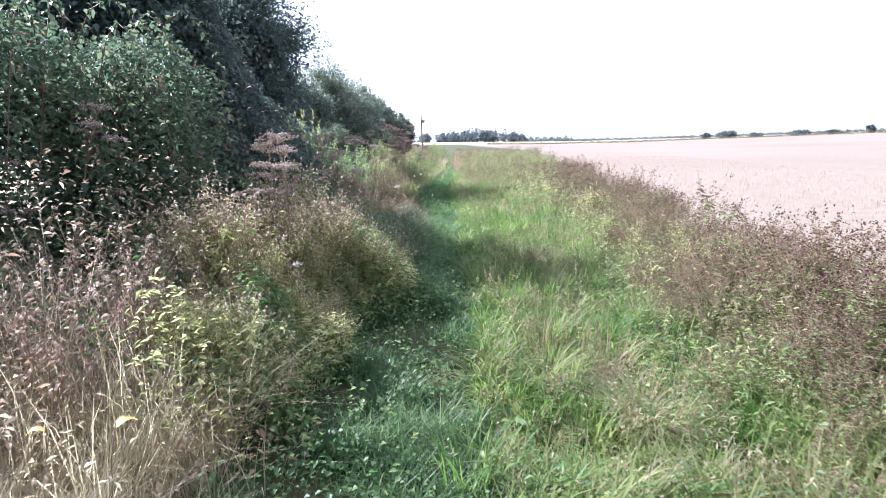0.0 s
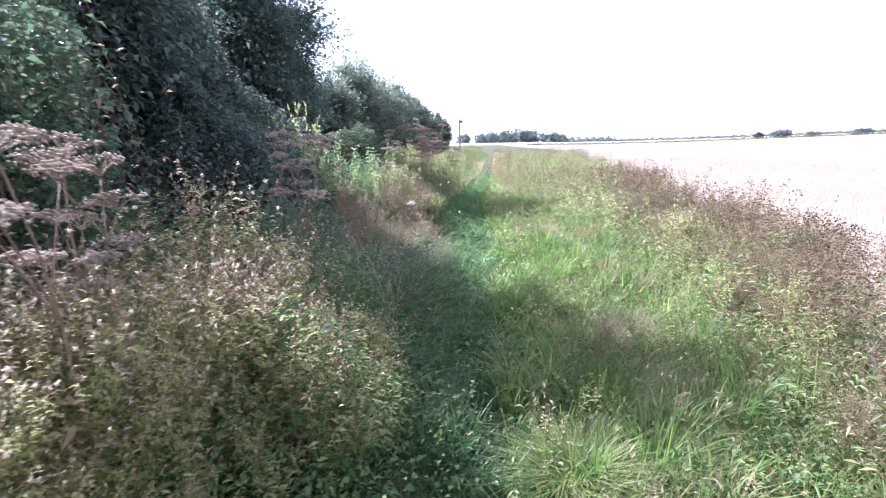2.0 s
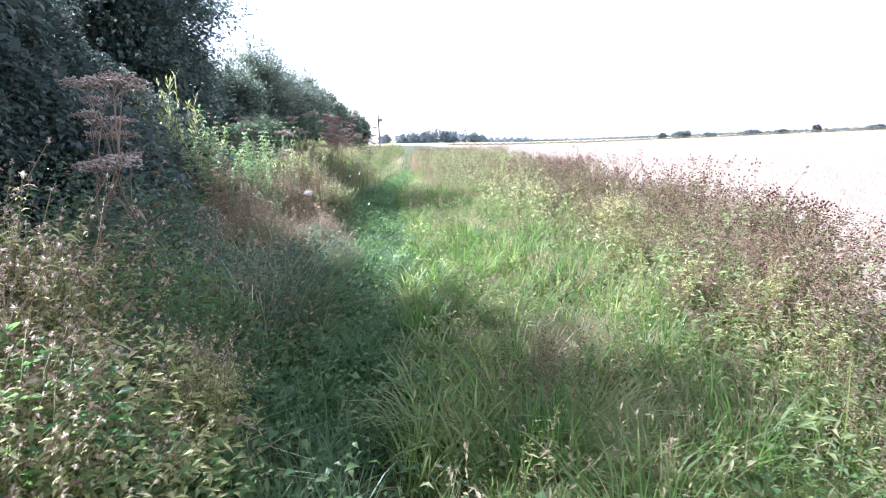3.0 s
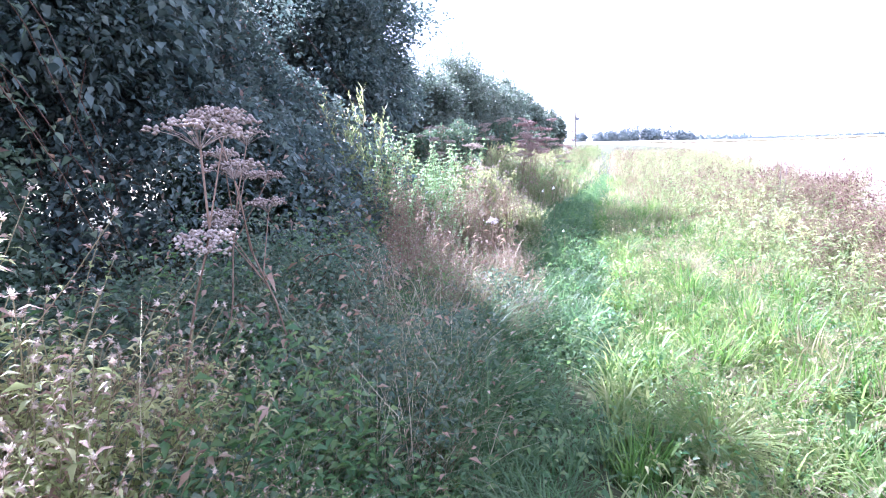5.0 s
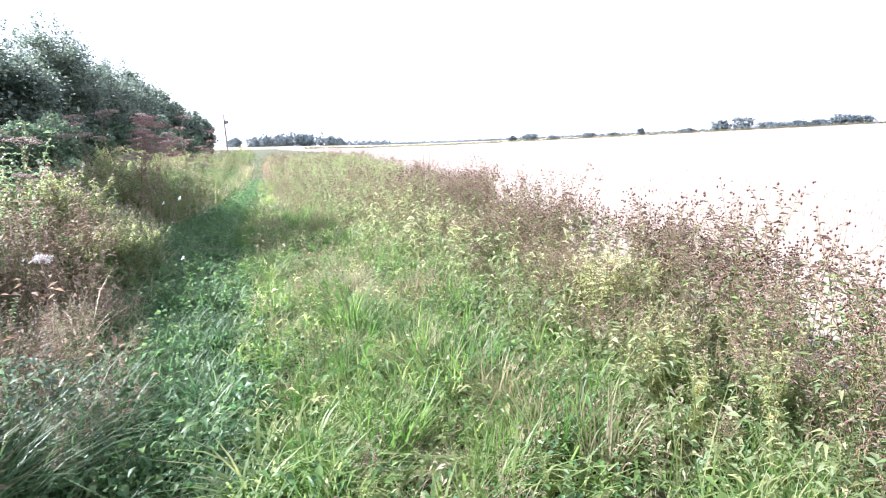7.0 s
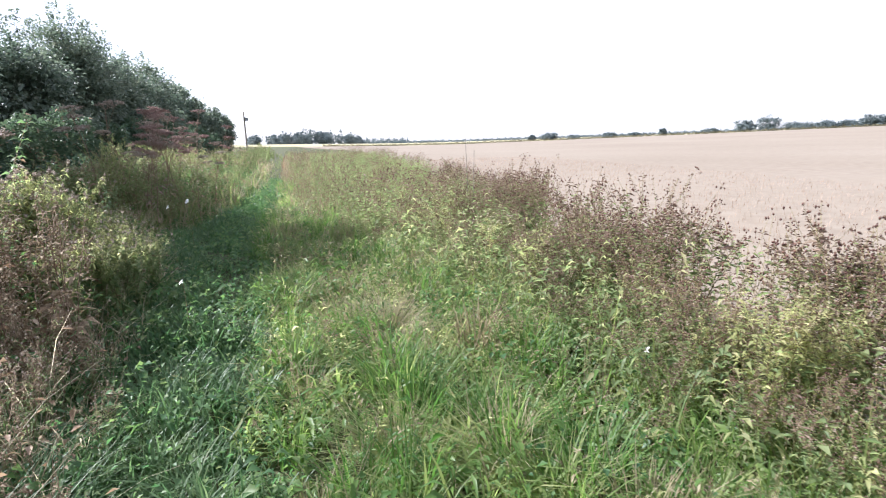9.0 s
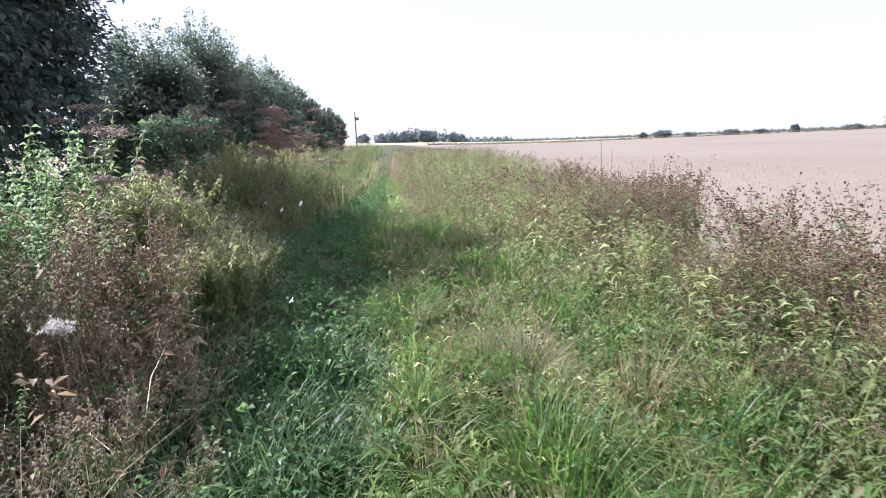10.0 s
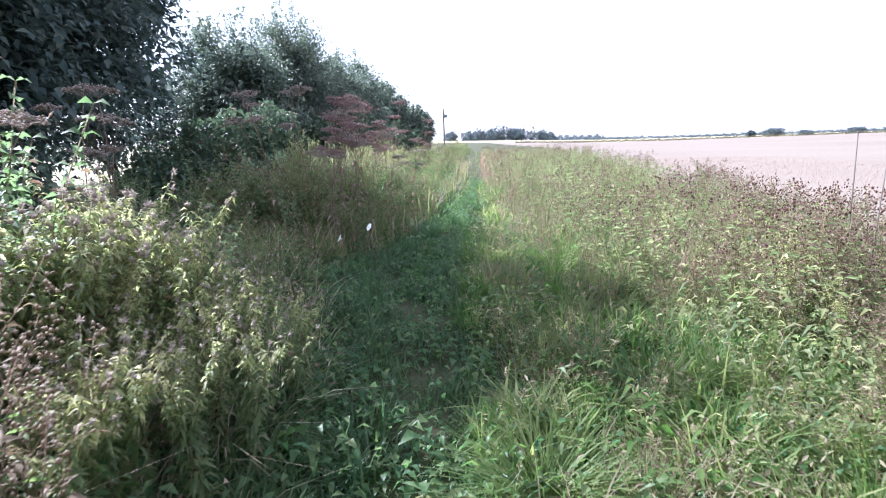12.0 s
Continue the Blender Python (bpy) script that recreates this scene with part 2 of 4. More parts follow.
def leaves(base, way, length, width, droop=0.25, flat=False):
    """Leaves with a crease along the middle and a tip that hangs. flat: two triangles each, for foliage farther off."""
    n = len(base)
    length, width = np.broadcast_to(length, n)[:, None], np.broadcast_to(width, n)[:, None]
    d = unit(way)
    side = unit(np.cross(d, np.array([0, 0, 1.0]) + rng.normal(0, 0.35, (n, 3))))
    up = np.cross(side, d)
    tip = base + d * length - np.array([0, 0, 1.0]) * droop * length
    mid = base + d * length * 0.5
    l = mid - side * width * 0.5 + up * width * 0.18
    r = mid + side * width * 0.5 + up * width * 0.18
    if flat:
        v = np.stack([base, r, tip, l], 1)
        f = np.array([(0, 1, 2), (0, 2, 3)])
    else:
        v = np.stack([base, r, tip, l, mid], 1)
        f = np.array([(0, 1, 4), (4, 1, 2), (4, 2, 3), (0, 4, 3)])
    k = v.shape[1]
    return v.reshape(-1, 3), ((np.arange(n) * k)[:, None, None] + f[None]).reshape(-1, 3)


def tube(points, r0, r1, sides=4):
    p = np.asarray(points, float)
    k = len(p)
    d = unit(np.gradient(p, axis=0))
    a = unit(np.cross(d, np.array([0.31, 0.93, 0.2])))
    b = np.cross(d, a)
    t = np.linspace(0, 2 * np.pi, sides, endpoint=False)
    rad = np.linspace(r0, r1, k)[:, None, None]
    v = p[:, None] + rad * (np.cos(t)[None, :, None] * a[:, None] + np.sin(t)[None, :, None] * b[:, None])
    f = []
    for i in range(k - 1):
        for j in range(sides):
            q, e = i * sides + j, i * sides + (j + 1) % sides
            f += [(q, e, e + sides), (q, e + sides, q + sides)]
    for j in range(1, sides - 1):
        f.append(((k - 1) * sides, (k - 1) * sides + j, (k - 1) * sides + j + 1))
    return v.reshape(-1, 3), np.array(f)


OCTA_V = np.array([(1, 0, 0), (-1, 0, 0), (0, 1, 0), (0, -1, 0), (0, 0, 1), (0, 0, -1)], float)
OCTA_F = np.array([(0, 2, 4), (2, 1, 4), (1, 3, 4), (3, 0, 4), (2, 0, 5), (1, 2, 5), (3, 1, 5), (0, 3, 5)])


def knobs(centres, radius, tall=1.0):
    """Small rough seed heads."""
    c = np.asarray(centres, float).reshape(-1, 3)
    n = len(c)
    v = OCTA_V[None] * (np.broadcast_to(radius, n)[:, None, None] * rng.uniform(0.7, 1.3, (n, 6, 1)))
    v[:, :, 2] *= tall
    return (c[:, None] + v).reshape(-1, 3), ((np.arange(n) * 6)[:, None, None] + OCTA_F[None]).reshape(-1, 3)


def bristles(centres, n_each, length, width, spread=1.0):
    """Tufts of fine hair or spikes that stand out from each centre."""
    c = np.repeat(np.asarray(centres, float).reshape(-1, 3), n_each, 0)
    w = unit(rng.normal(0, 1, (len(c), 3)) + np.array([0, 0, 0.6]) * (1 - spread) * 3)
    return leaves(c, w, length * rng.uniform(0.6, 1.2, len(c)), width, 0.0, True)


def place_many(vf, xyz, yaw, size, lean=None):
    """Copies of a shape, turned and sized, as one pair of arrays."""
    v, f = vf
    n = len(xyz)
    c, s = np.cos(yaw), np.sin(yaw)
    out = np.empty((n, len(v), 3))
    out[:, :, 0] = (v[None, :, 0] * c[:, None] - v[None, :, 1] * s[:, None]) * size[:, None]
    out[:, :, 1] = (v[None, :, 0] * s[:, None] + v[None, :, 1] * c[:, None]) * size[:, None]
    out[:, :, 2] = v[None, :, 2] * size[:, None]
    if lean is not None:
        out[:, :, :2] += lean[:, None] * v[None, :, 2:3] * size[:, None, None]
    out += xyz[:, None]
    return out.reshape(-1, 3), ((np.arange(n) * len(v))[:, None, None] + f[None]).reshape(-1, 3)


def stuff(name, vf, mats, label, category, index=None):
    ob = new(name, mesh_of(name, vf[0], vf[1], mats, index))
    return tagged(ob, label, category, kind="stuff")


# ---------------------------------------------------------------- lie of the land


def waves(x, y, scale, seed):
    """Smooth random field, about -1 to 1."""
    g = np.random.default_rng(seed)
    out = 0.0
    for i in range(6):
        a, k, p = g.uniform(0, 2 * np.pi), g.uniform(0.6, 1.9) / scale, g.uniform(0, 2 * np.pi)
        out = out + np.sin((x * np.cos(a) + y * np.sin(a)) * k * 2 * np.pi / 2 + p)
    return out / 3.2


def land(x, y):
    """Height of the ground: a nearly flat verge, and a field that lifts towards its far side."""
    r = np.hypot(x, y)
    az = np.degrees(np.arctan2(x, np.maximum(y, 1e-6)))
    far = np.interp(az, [-30, 0, 12, 20, 29, 40, 48, 56, 75, 120], [-0.2, -0.3, -0.9, -0.6, 0.35, 1.6, 2.6, 3.5, 3.6, 0.5])
    t = np.clip((r - 25) / 225, 0, 1)
    z = far * t * t * (3 - 2 * t)
    z = z + np.clip(r - 250, 0, 75) * 0.011 - np.clip(r - 330, 0, 800) * 0.012
    near = np.exp(-(r / 60) ** 2)
    return z + near * (0.03 * waves(x, y, 2.5, 3) + 0.015 * waves(x, y, 0.8, 4)) + np.clip(-1.2 - x, 0, 1.5) * 0.12 * near


def track_x(y):
    return np.interp(y, [0, 2, 4, 8, 12, 15, 20, 28, 40, 60], [-0.4, -0.22, 0.08, 0.25, 0.22, 0.22, 0.55, 1.2, 2.0, 3.2])


def foot_x(y):
    """Foot of the weedy bank on the hedge side of the path."""
    return np.interp(y, [0, 2.1, 2.9, 3.9, 5.2, 7.7, 8.6, 9.3, 10.1, 11, 12, 13, 14.2, 14.8, 16, 17.7, 22, 26, 33, 60],
                     [-0.5, -0.55, -0.6, -0.4, -0.15, 0.0, 0.1, 0.03, 0.02, -0.05, -0.12, -0.25, -0.5, -0.75, -0.5, 0.0, 0.45, 0.75, 0.85, 2.3]) + 0.16 * waves(y * 0.0, y, 0.8, 77)


def bank_rise(x, y):
    """How tall the growth on the bank is, from its foot towards the hedge."""
    d = np.clip(foot_x(y) - x, 0, 3)
    top = np.interp(y, [0, 5.5, 7.5, 8.6, 9.6, 10.2, 10.9, 11.5, 12.3, 12.9, 15, 16.5, 20], [1.12, 1.15, 0.85, 0.62, 0.58, 0.62, 0.95, 1.18, 1.22, 0.62, 0.55, 0.95, 1.0])
    back = np.clip(d - 0.8, 0, 1) * np.interp(y, [0, 8, 9, 11, 12], [0.3, 0.35, 0.8, 0.6, 0.1])
    return np.clip(0.3 + 0.85 * d, 0.22, top + back) * (1 + 0.14 * waves(x, y, 0.7, 78))


def inner_x(y):
    """Where the tall weeds beside the field begin."""
    return np.interp(y, [0, 2.3, 4.6, 7.9, 9, 11, 13, 17, 30, 60], [1.6, 1.7, 1.9, 2.35, 2.4, 2.35, 2.2, 2.3, 2.8, 5.0])


def outer_x(y):
    """The field's edge."""
    return np.interp(y, [0, 3, 5, 8, 11, 11.8, 12.4, 15, 26, 52, 90], [2.45, 2.7, 3.05, 3.25, 3.25, 3.05, 3.65, 4.4, 6.3, 10, 15])


def graded(lo, fine_lo, fine_hi, hi, step):
    mid = np.arange(fine_lo, fine_hi + step / 2, step)
    up, d = [], step
    while fine_hi + sum(up) < hi:
        d *= 1.1
        up.append(d)
    down, d = [], step
    while fine_lo - sum(down) > lo:
        d *= 1.1
        down.append(d)
    return np.concatenate([(fine_lo - np.cumsum(down))[::-1], mid, fine_hi + np.cumsum(up)])


def build_ground():
    gx, gy = graded(-2500, -8, 10, 2500, 0.25), graded(-2500, -4, 40, 2500, 0.4)
    X, Y = np.meshgrid(gx, gy)
    v = np.stack([X, Y, land(X, Y)], -1).reshape(-1, 3)
    nx = len(gx)
    i, j = np.meshgrid(np.arange(nx - 1), np.arange(len(gy) - 1))
    q = (j * nx + i).ravel()
    tris = np.concatenate([np.stack([q, q + 1, q + nx + 1], 1), np.stack([q, q + nx + 1, q + nx], 1)])
    c = v[tris].mean(1)
    half = len(q)
    c = np.concatenate([(c[:half] + c[half:]) / 2] * 2)
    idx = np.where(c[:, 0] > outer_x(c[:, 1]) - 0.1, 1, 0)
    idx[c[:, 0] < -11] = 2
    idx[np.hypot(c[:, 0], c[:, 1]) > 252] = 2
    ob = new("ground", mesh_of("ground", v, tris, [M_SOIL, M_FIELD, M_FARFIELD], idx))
    tagged(ob, "grassy field margin beside a wide harvested stubble field", "ground", kind="structure")


build_ground()

# ---------------------------------------------------------------- grass


def scatter(n, x_lo, x_hi, y_lo, y_hi, power=1.0):
    """Random places between two lines, thicker near the start when power > 1."""
    y = y_lo + (y_hi - y_lo) * rng.random(n) ** power
    lo = x_lo(y) if callable(x_lo) else x_lo
    hi = x_hi(y) if callable(x_hi) else x_hi
    x = lo + (hi - lo) * rng.random(n)
    return x, y


def grass(name, n, x_lo, x_hi, y_lo, y_hi, length, width, bend, mat, label, power=1.5, clump=0.5, seed=1):
    x, y = scatter(n, x_lo, x_hi, y_lo, y_hi, power)
    tuft = waves(x, y, 0.35, seed) + 0.6 * waves(x, y, 1.1, seed + 1)
    keep = rng.random(n) < np.clip(0.62 + clump * tuft, 0.06, 1)
    x, y, tuft = x[keep], y[keep], tuft[keep]
    m = len(x)
    grow = 1 + np.clip(y - 5, 0, 40) * 0.06
    ln = rng.uniform(*length, m) * np.clip(1 + 0.6 * tuft, 0.35, 1.6)
    wd = rng.uniform(*width, m) * grow
    head = 2.2 * waves(x, y, 0.6, seed + 2) * np.pi * 0.5 + rng.normal(0, 1.3, m)
    bd = np.clip(rng.normal(bend, 0.22, m), 0.05, 1.05)
    base = np.stack([x, y, land(x, y) - 0.01], 1)
    return stuff(name, blades(base, ln, wd, head, bd), [mat], label, "grass")


def at(line, d):
    return lambda y: line(y) + d


grass("track_grass", 78000, at(foot_x, -0.3), lambda y: np.interp(y, [0, 3, 4.4, 8.5, 10, 11.8, 13.5, 16.7, 22, 32], [0.2, 0.36, 0.6, 0.58, 0.55, 0.8, 1.0, 0.9, 1.08, 1.45]) + 0.12 * waves(y * 0, y, 0.6, 79), 0.6, 28, (0.07, 0.2), (0.006, 0.012), 0.66, M_TRACK,
      "lush dark green grass trodden into a narrow footpath", 2.0, 0.5, 11)
grass("verge_grass", 56000, lambda y: np.interp(y, [0, 3, 4.4, 8.5, 10, 11.8, 13.5, 16.7, 22, 32], [0.1, 0.3, 0.45, 0.45, 0.45, 0.65, 0.85, 0.85, 1.0, 1.3]), at(inner_x, 0.35), 0.6, 26, (0.1, 0.29), (0.008, 0.018), 0.78, M_VERGE,
      "pale green and yellowing tussocky grass of the field margin", 1.9, 1.0, 21)
grass("bank_grass", 17000, at(foot_x, -2.0), at(foot_x, -0.05), 0.4, 34, (0.18, 0.5), (0.004, 0.007), 0.8, M_DRY,
      "dry straw-coloured grass tangled among the weeds", 1.5, 0.6, 31)
grass("strip_grass", 17000, at(inner_x, -0.3), at(outer_x, 0.05), 0.6, 45, (0.2, 0.5), (0.004, 0.008), 0.5, M_VERGE,
      "long grass among the weeds along the stubble", 1.5, 0.5, 41)


def herbs(name, n, x_lo, x_hi, y_lo, y_hi, height, size, mat, label, power=1.5, seed=5, aspect=0.45, rise=None):
    """A low cover of broad leaves at all heights up to that of the growth."""
    x, y = scatter(n, x_lo, x_hi, y_lo, y_hi, power)
    k = waves(x, y, 0.8, seed)
    keep = rng.random(n) < np.clip(0.65 + 0.6 * k, 0.08, 1)
    x, y, k = x[keep], y[keep], k[keep]
    m = len(x)
    if rise is not None:
        height = height * rise(x, y)
    z = land(x, y) + rng.random(m) ** 0.8 * height * np.clip(1 + 0.4 * k, 0.4, 1.5)
    a = rng.uniform(0, 2 * np.pi, m)
    way = np.stack([np.cos(a), np.sin(a), rng.normal(0.25, 0.5, m)], 1)
    ln = rng.uniform(*size, m) * (1 + np.clip(y - 8, 0, 40) * 0.03)
    return stuff(name, leaves(np.stack([x, y, z], 1), way, ln, ln * rng.uniform(0.7, 1.3, m) * aspect, 0.3, True), [mat], label, "undergrowth")


herbs("clover_leaves", 32000, at(foot_x, -0.1), at(inner_x, 0.4), 0.6, 24, 0.2, (0.018, 0.045), M_HERB,
      "small green clover and herb leaves in the grass", 1.6, 51, 0.7)
grass("far_margin_grass", 22000, lambda y: np.interp(y, [14, 16, 22, 32, 75], [2.2, 1.2, 1.15, 1.5, 3.5]), outer_x, 14, 75, (0.16, 0.38), (0.006, 0.011), 0.55, M_BENT,
      "dry buff grass filling the margin farther along", 1.7, 1.0, 91)
grass("far_margin_grass", 9000, lambda y: np.interp(y, [14, 16, 22, 32, 75], [2.0, 1.2, 1.1, 1.45, 3.4]), outer_x, 14, 60, (0.2, 0.42), (0.006, 0.011), 0.5, M_WITHER,
      "brown withered grass filling the margin farther along", 1.7, 1.2, 95)
grass("bank_hay", 5000, at(foot_x, -2.2), at(foot_x, 0.05), 15.3, 40, (0.25, 0.6), (0.007, 0.013), 0.5, M_BENT,
      "olive-buff grass along the bank farther on", 1.8, 1.0, 97)
grass("bank_hay", 6000, at(foot_x, -2.2), at(foot_x, 0.0), 15.3, 36, (0.2, 0.5), (0.007, 0.013), 0.55, M_VERGE,
      "green grass along the bank farther on", 1.8, 1.0, 99)


grass("bleached_stalks", 17000, at(foot_x, -1.9), at(foot_x, -0.45), 0.8, 4.6, (0.2, 0.6), (0.003, 0.006), 0.65, M_PALE,
      "bleached dead stalks and grass standing on the bank", 1.0, 0.7, 101)
grass("bleached_stalks", 4500, at(foot_x, -1.9), at(foot_x, -0.3), 4.6, 15.0, (0.25, 0.65), (0.003, 0.0055), 0.6, M_PALE,
      "bleached dead stalks scattered through the bank weeds", 1.0, 0.8, 103)


grass("bleached_stalks", 9000, at(foot_x, -2.4), at(foot_x, -0.75), 0.6, 3.4, (0.4, 0.8), (0.004, 0.008), 0.45, M_PALE,
      "tall bleached dead stalks on the bank where the path begins", 1.0, 0.8, 105)
grass("shady_grass", 11000, at(foot_x, -1.9), at(foot_x, -0.1), 5.5, 8.9, (0.2, 0.55), (0.005, 0.009), 0.75, M_TRACK,
      "rank dark green grass on the shaded bank", 1.0, 0.6, 119)
grass("tangled_stalks", 2600, at(foot_x, -2.1), at(foot_x, -0.4), 5.4, 8.6, (0.35, 0.9), (0.002, 0.004), 0.7, M_DRY,
      "thin dry stalks hanging over the shaded weeds", 1.0, 0.4, 117)
grass("tangled_stalks", 3500, at(foot_x, -1.9), at(foot_x, -0.2), 5.4, 9.0, (0.15, 0.5), (0.003, 0.006), 0.85, M_WITHER,
      "brown tangle of dead stalks in the shade of the thicket", 1.0, 0.5, 107)
grass("bleached_stalks", 5500, at(foot_x, -1.8), at(foot_x, -0.35), 0.9, 2.6, (0.25, 0.65), (0.003, 0.007), 0.5, M_DRY,
      "pale straw-coloured dead stalks standing close beside the path", 1.0, 0.25, 109)
grass("near_verge_grass", 9000, at(track_x, -0.6), at(inner_x, 0.3), -5.0, 0.7, (0.12, 0.32), (0.008, 0.016), 0.7, M_VERGE,
      "pale green grass of the field margin where the path begins", 1.0, 0.6, 111)
grass("near_bank_grass", 8000, at(foot_x, -2.6), at(foot_x, 0.0), -5.0, 0.9, (0.3, 0.8), (0.006, 0.012), 0.6, M_DRY,
      "dry grass on the bank where the path begins", 1.0, 0.6, 113)
grass("near_strip_grass", 5000, at(inner_x, 0.2), at(outer_x, 0.0), -5.0, 1.2, (0.3, 0.8), (0.006, 0.012), 0.5, M_WITHER,
      "brown grass beside the stubble where the path begins", 1.0, 0.6, 115)


grass("bank_foot_grass", 26000, at(foot_x, -1.0), at(foot_x, 0.35), 4.5, 18, (0.1, 0.27), (0.005, 0.011), 0.7, M_TRACK,
      "dark green grass at the foot of the bank", 1.1, 0.15, 121)


def bent_heads():
    """Thin seeding grass stalks with open reddish heads, all over the verge."""
    n = 2200
    x, y = scatter(n, at(track_x, 0.35), at(inner_x, 0.4), 0.8, 40, 1.4)
    k = waves(x, y, 1.3, 95) + rng.normal(0, 0.4, n)
    x, y = x[k > -0.1], y[k > -0.1]
    n = len(x)
    ln, head = rng.uniform(0.28, 0.5, n), rng.uniform(0, 6.28, n)
    bd = np.clip(rng.normal(0.35, 0.15, n), 0.05, 0.8)
    base = np.stack([x, y, land(x, y)], 1)
    st = blades(base, ln, np.full(n, 0.0032), head, bd)
    s = rng.uniform(0.62, 1.0, (n, 7))
    u = np.stack([np.cos(head), np.sin(head)], 1)
    c = np.repeat(base[:, None], 7, 1)
    c[:, :, :2] += u[:, None] * (ln * bd)[:, None, None] * (s ** 1.8)[:, :, None]
    c[:, :, 2] += ln[:, None] * s * (1 - 0.5 * bd[:, None] * s)
    w = unit(rng.normal(0, 1, (n * 7, 3)) + [0, 0, 0.8])
    sz = rng.uniform(0.018, 0.04, n * 7) * np.repeat(1 + np.clip(y - 8, 0, 40) * 0.03, 7)
    stuff("bent_grass_heads", join([st, leaves(c.reshape(-1, 3), w, sz, sz * 0.3, 0.1, True)]), [M_BENT], "thin seeding grass stalks with reddish-buff heads", "grass")


bent_heads()


def patches(name, n, x_lo, x_hi, y_lo, y_hi, height, size, mat, label, seed, aspect=0.24, power=1.2, cut=0.05, grain=0.55):
    """Patches of long upright leaves with bare gaps between them."""
    x, y = scatter(n, x_lo, x_hi, y_lo, y_hi, power)
    k = waves(x, y, grain, seed) + 0.5 * waves(x, y, 1.7, seed + 1) + rng.normal(0, 0.12, n)
    keep = k > cut
    x, y, k = x[keep], y[keep], np.clip(k[keep], 0, 1)
    m = len(x)
    z = land(x, y) + rng.random(m) * height * (0.5 + k)
    a = rng.uniform(0, 2 * np.pi, m)
    way = np.stack([np.cos(a), np.sin(a), rng.normal(0.45, 0.45, m)], 1)
    ln = rng.uniform(*size, m) * (1 + np.clip(y - 4, 0, 12) * 0.09)
    return stuff(name, leaves(np.stack([x, y, z], 1), way, ln, ln * rng.uniform(0.7, 1.3, m) * aspect, 0.45), [mat], label, "undergrowth")


patches("verge_leaves", 15000, at(track_x, 0.35), at(inner_x, 0.35), 0.8, 17, 0.2, (0.03, 0.07), M_LUSH, "long fresh green leaves in patches over the verge", 131)
patches("verge_leaves", 15000, at(track_x, 0.35), at(inner_x, 0.35), 0.8, 17, 0.17, (0.025, 0.06), M_YELLOW, "yellowing leaves in patches over the verge", 141)
patches("verge_leaves", 13000, at(track_x, 0.3), at(inner_x, 0.4), 0.8, 17, 0.2, (0.05, 0.1), M_LUSH, "dark green long leaves in patches over the verge", 151, 0.16)
grass("withered_grass", 9000, at(track_x, 0.5), at(inner_x, 0.4), 2.0, 16, (0.12, 0.3), (0.003, 0.007), 0.7, M_BENT,
      "fawn withered grass in patches over the verge", 1.3, 1.3, 161)
patches("strip_leaves", 17000, at(inner_x, -0.35), at(inner_x, 0.6), 0.9, 14, 0.34, (0.03, 0.062), M_OLIVE, "pale olive lance-shaped leaves at the foot of the weeds", 191, 0.22, 1.0, -0.05, 0.3)
patches("strip_leaves", 9000, at(inner_x, -0.2), at(inner_x, 0.8), 0.9, 14, 0.5, (0.035, 0.07), M_YELLOW, "creamy yellowing lance-shaped leaves at the foot of the weeds", 195, 0.2, 1.0, 0.05, 0.3)
patches("track_leaves", 9000, at(foot_x, -0.2), at(track_x, 0.45), 0.8, 16, 0.2, (0.025, 0.06), M_HERB, "dark green leaves in patches along the footpath", 171, 0.4)


def tussock_shape(n=420):
    a = rng.uniform(0, 2 * np.pi, n)
    r = rng.uniform(0, 0.09, n)
    base = np.stack([np.cos(a) * r, np.sin(a) * r, np.zeros(n)], 1)
    return blades(base, rng.uniform(0.18, 0.34, n), rng.uniform(0.003, 0.006, n), a + rng.normal(0, 0.5, n), np.clip(rng.normal(0.88, 0.15, n), 0.3, 1.1), 4)


def tussocks():
    shapes = [tussock_shape() for i in range(4)]
    fixed = [(0.75, 3.2), (0.95, 3.9), (1.15, 2.7), (0.7, 4.7), (1.2, 5.6), (0.95, 7.3), (1.5, 6.6), (1.1, 9.2), (1.9, 8.3), (0.8, 11.6), (1.4, 10.6)]
    x, y = scatter(90, at(track_x, 0.5), at(inner_x, 0.0), 2.0, 17.0)
    x, y = np.concatenate([[p[0] for p in fixed], x]), np.concatenate([[p[1] for p in fixed], y])
    made = []
    for i in range(len(x)):
        m = Matrix.LocRotScale((x[i], y[i], float(land(x[i], y[i])) - 0.01), Euler((rng.normal(0, 0.1), rng.normal(0, 0.1), rng.uniform(0, 6.28))), (rng.uniform(1.15, 1.45) if i < len(fixed) else rng.uniform(0.5, 0.9),) * 3)
        if i < 4:
            ob = tagged(new("grass_tussock"), "pale tussock of fine bent grass on the verge", "tussock", "grass tussocks")
            tagged(part("foliage", shapes[i], (M_BENTGREEN, M_VERGE, M_DRY, M_BENTGREEN)[i], ob), kind="stuff")
            made.append(ob)
        else:
            ob = copy_thing(made[i % 4], Matrix.Identity(4))
        ob.matrix_basis = m


tussocks()


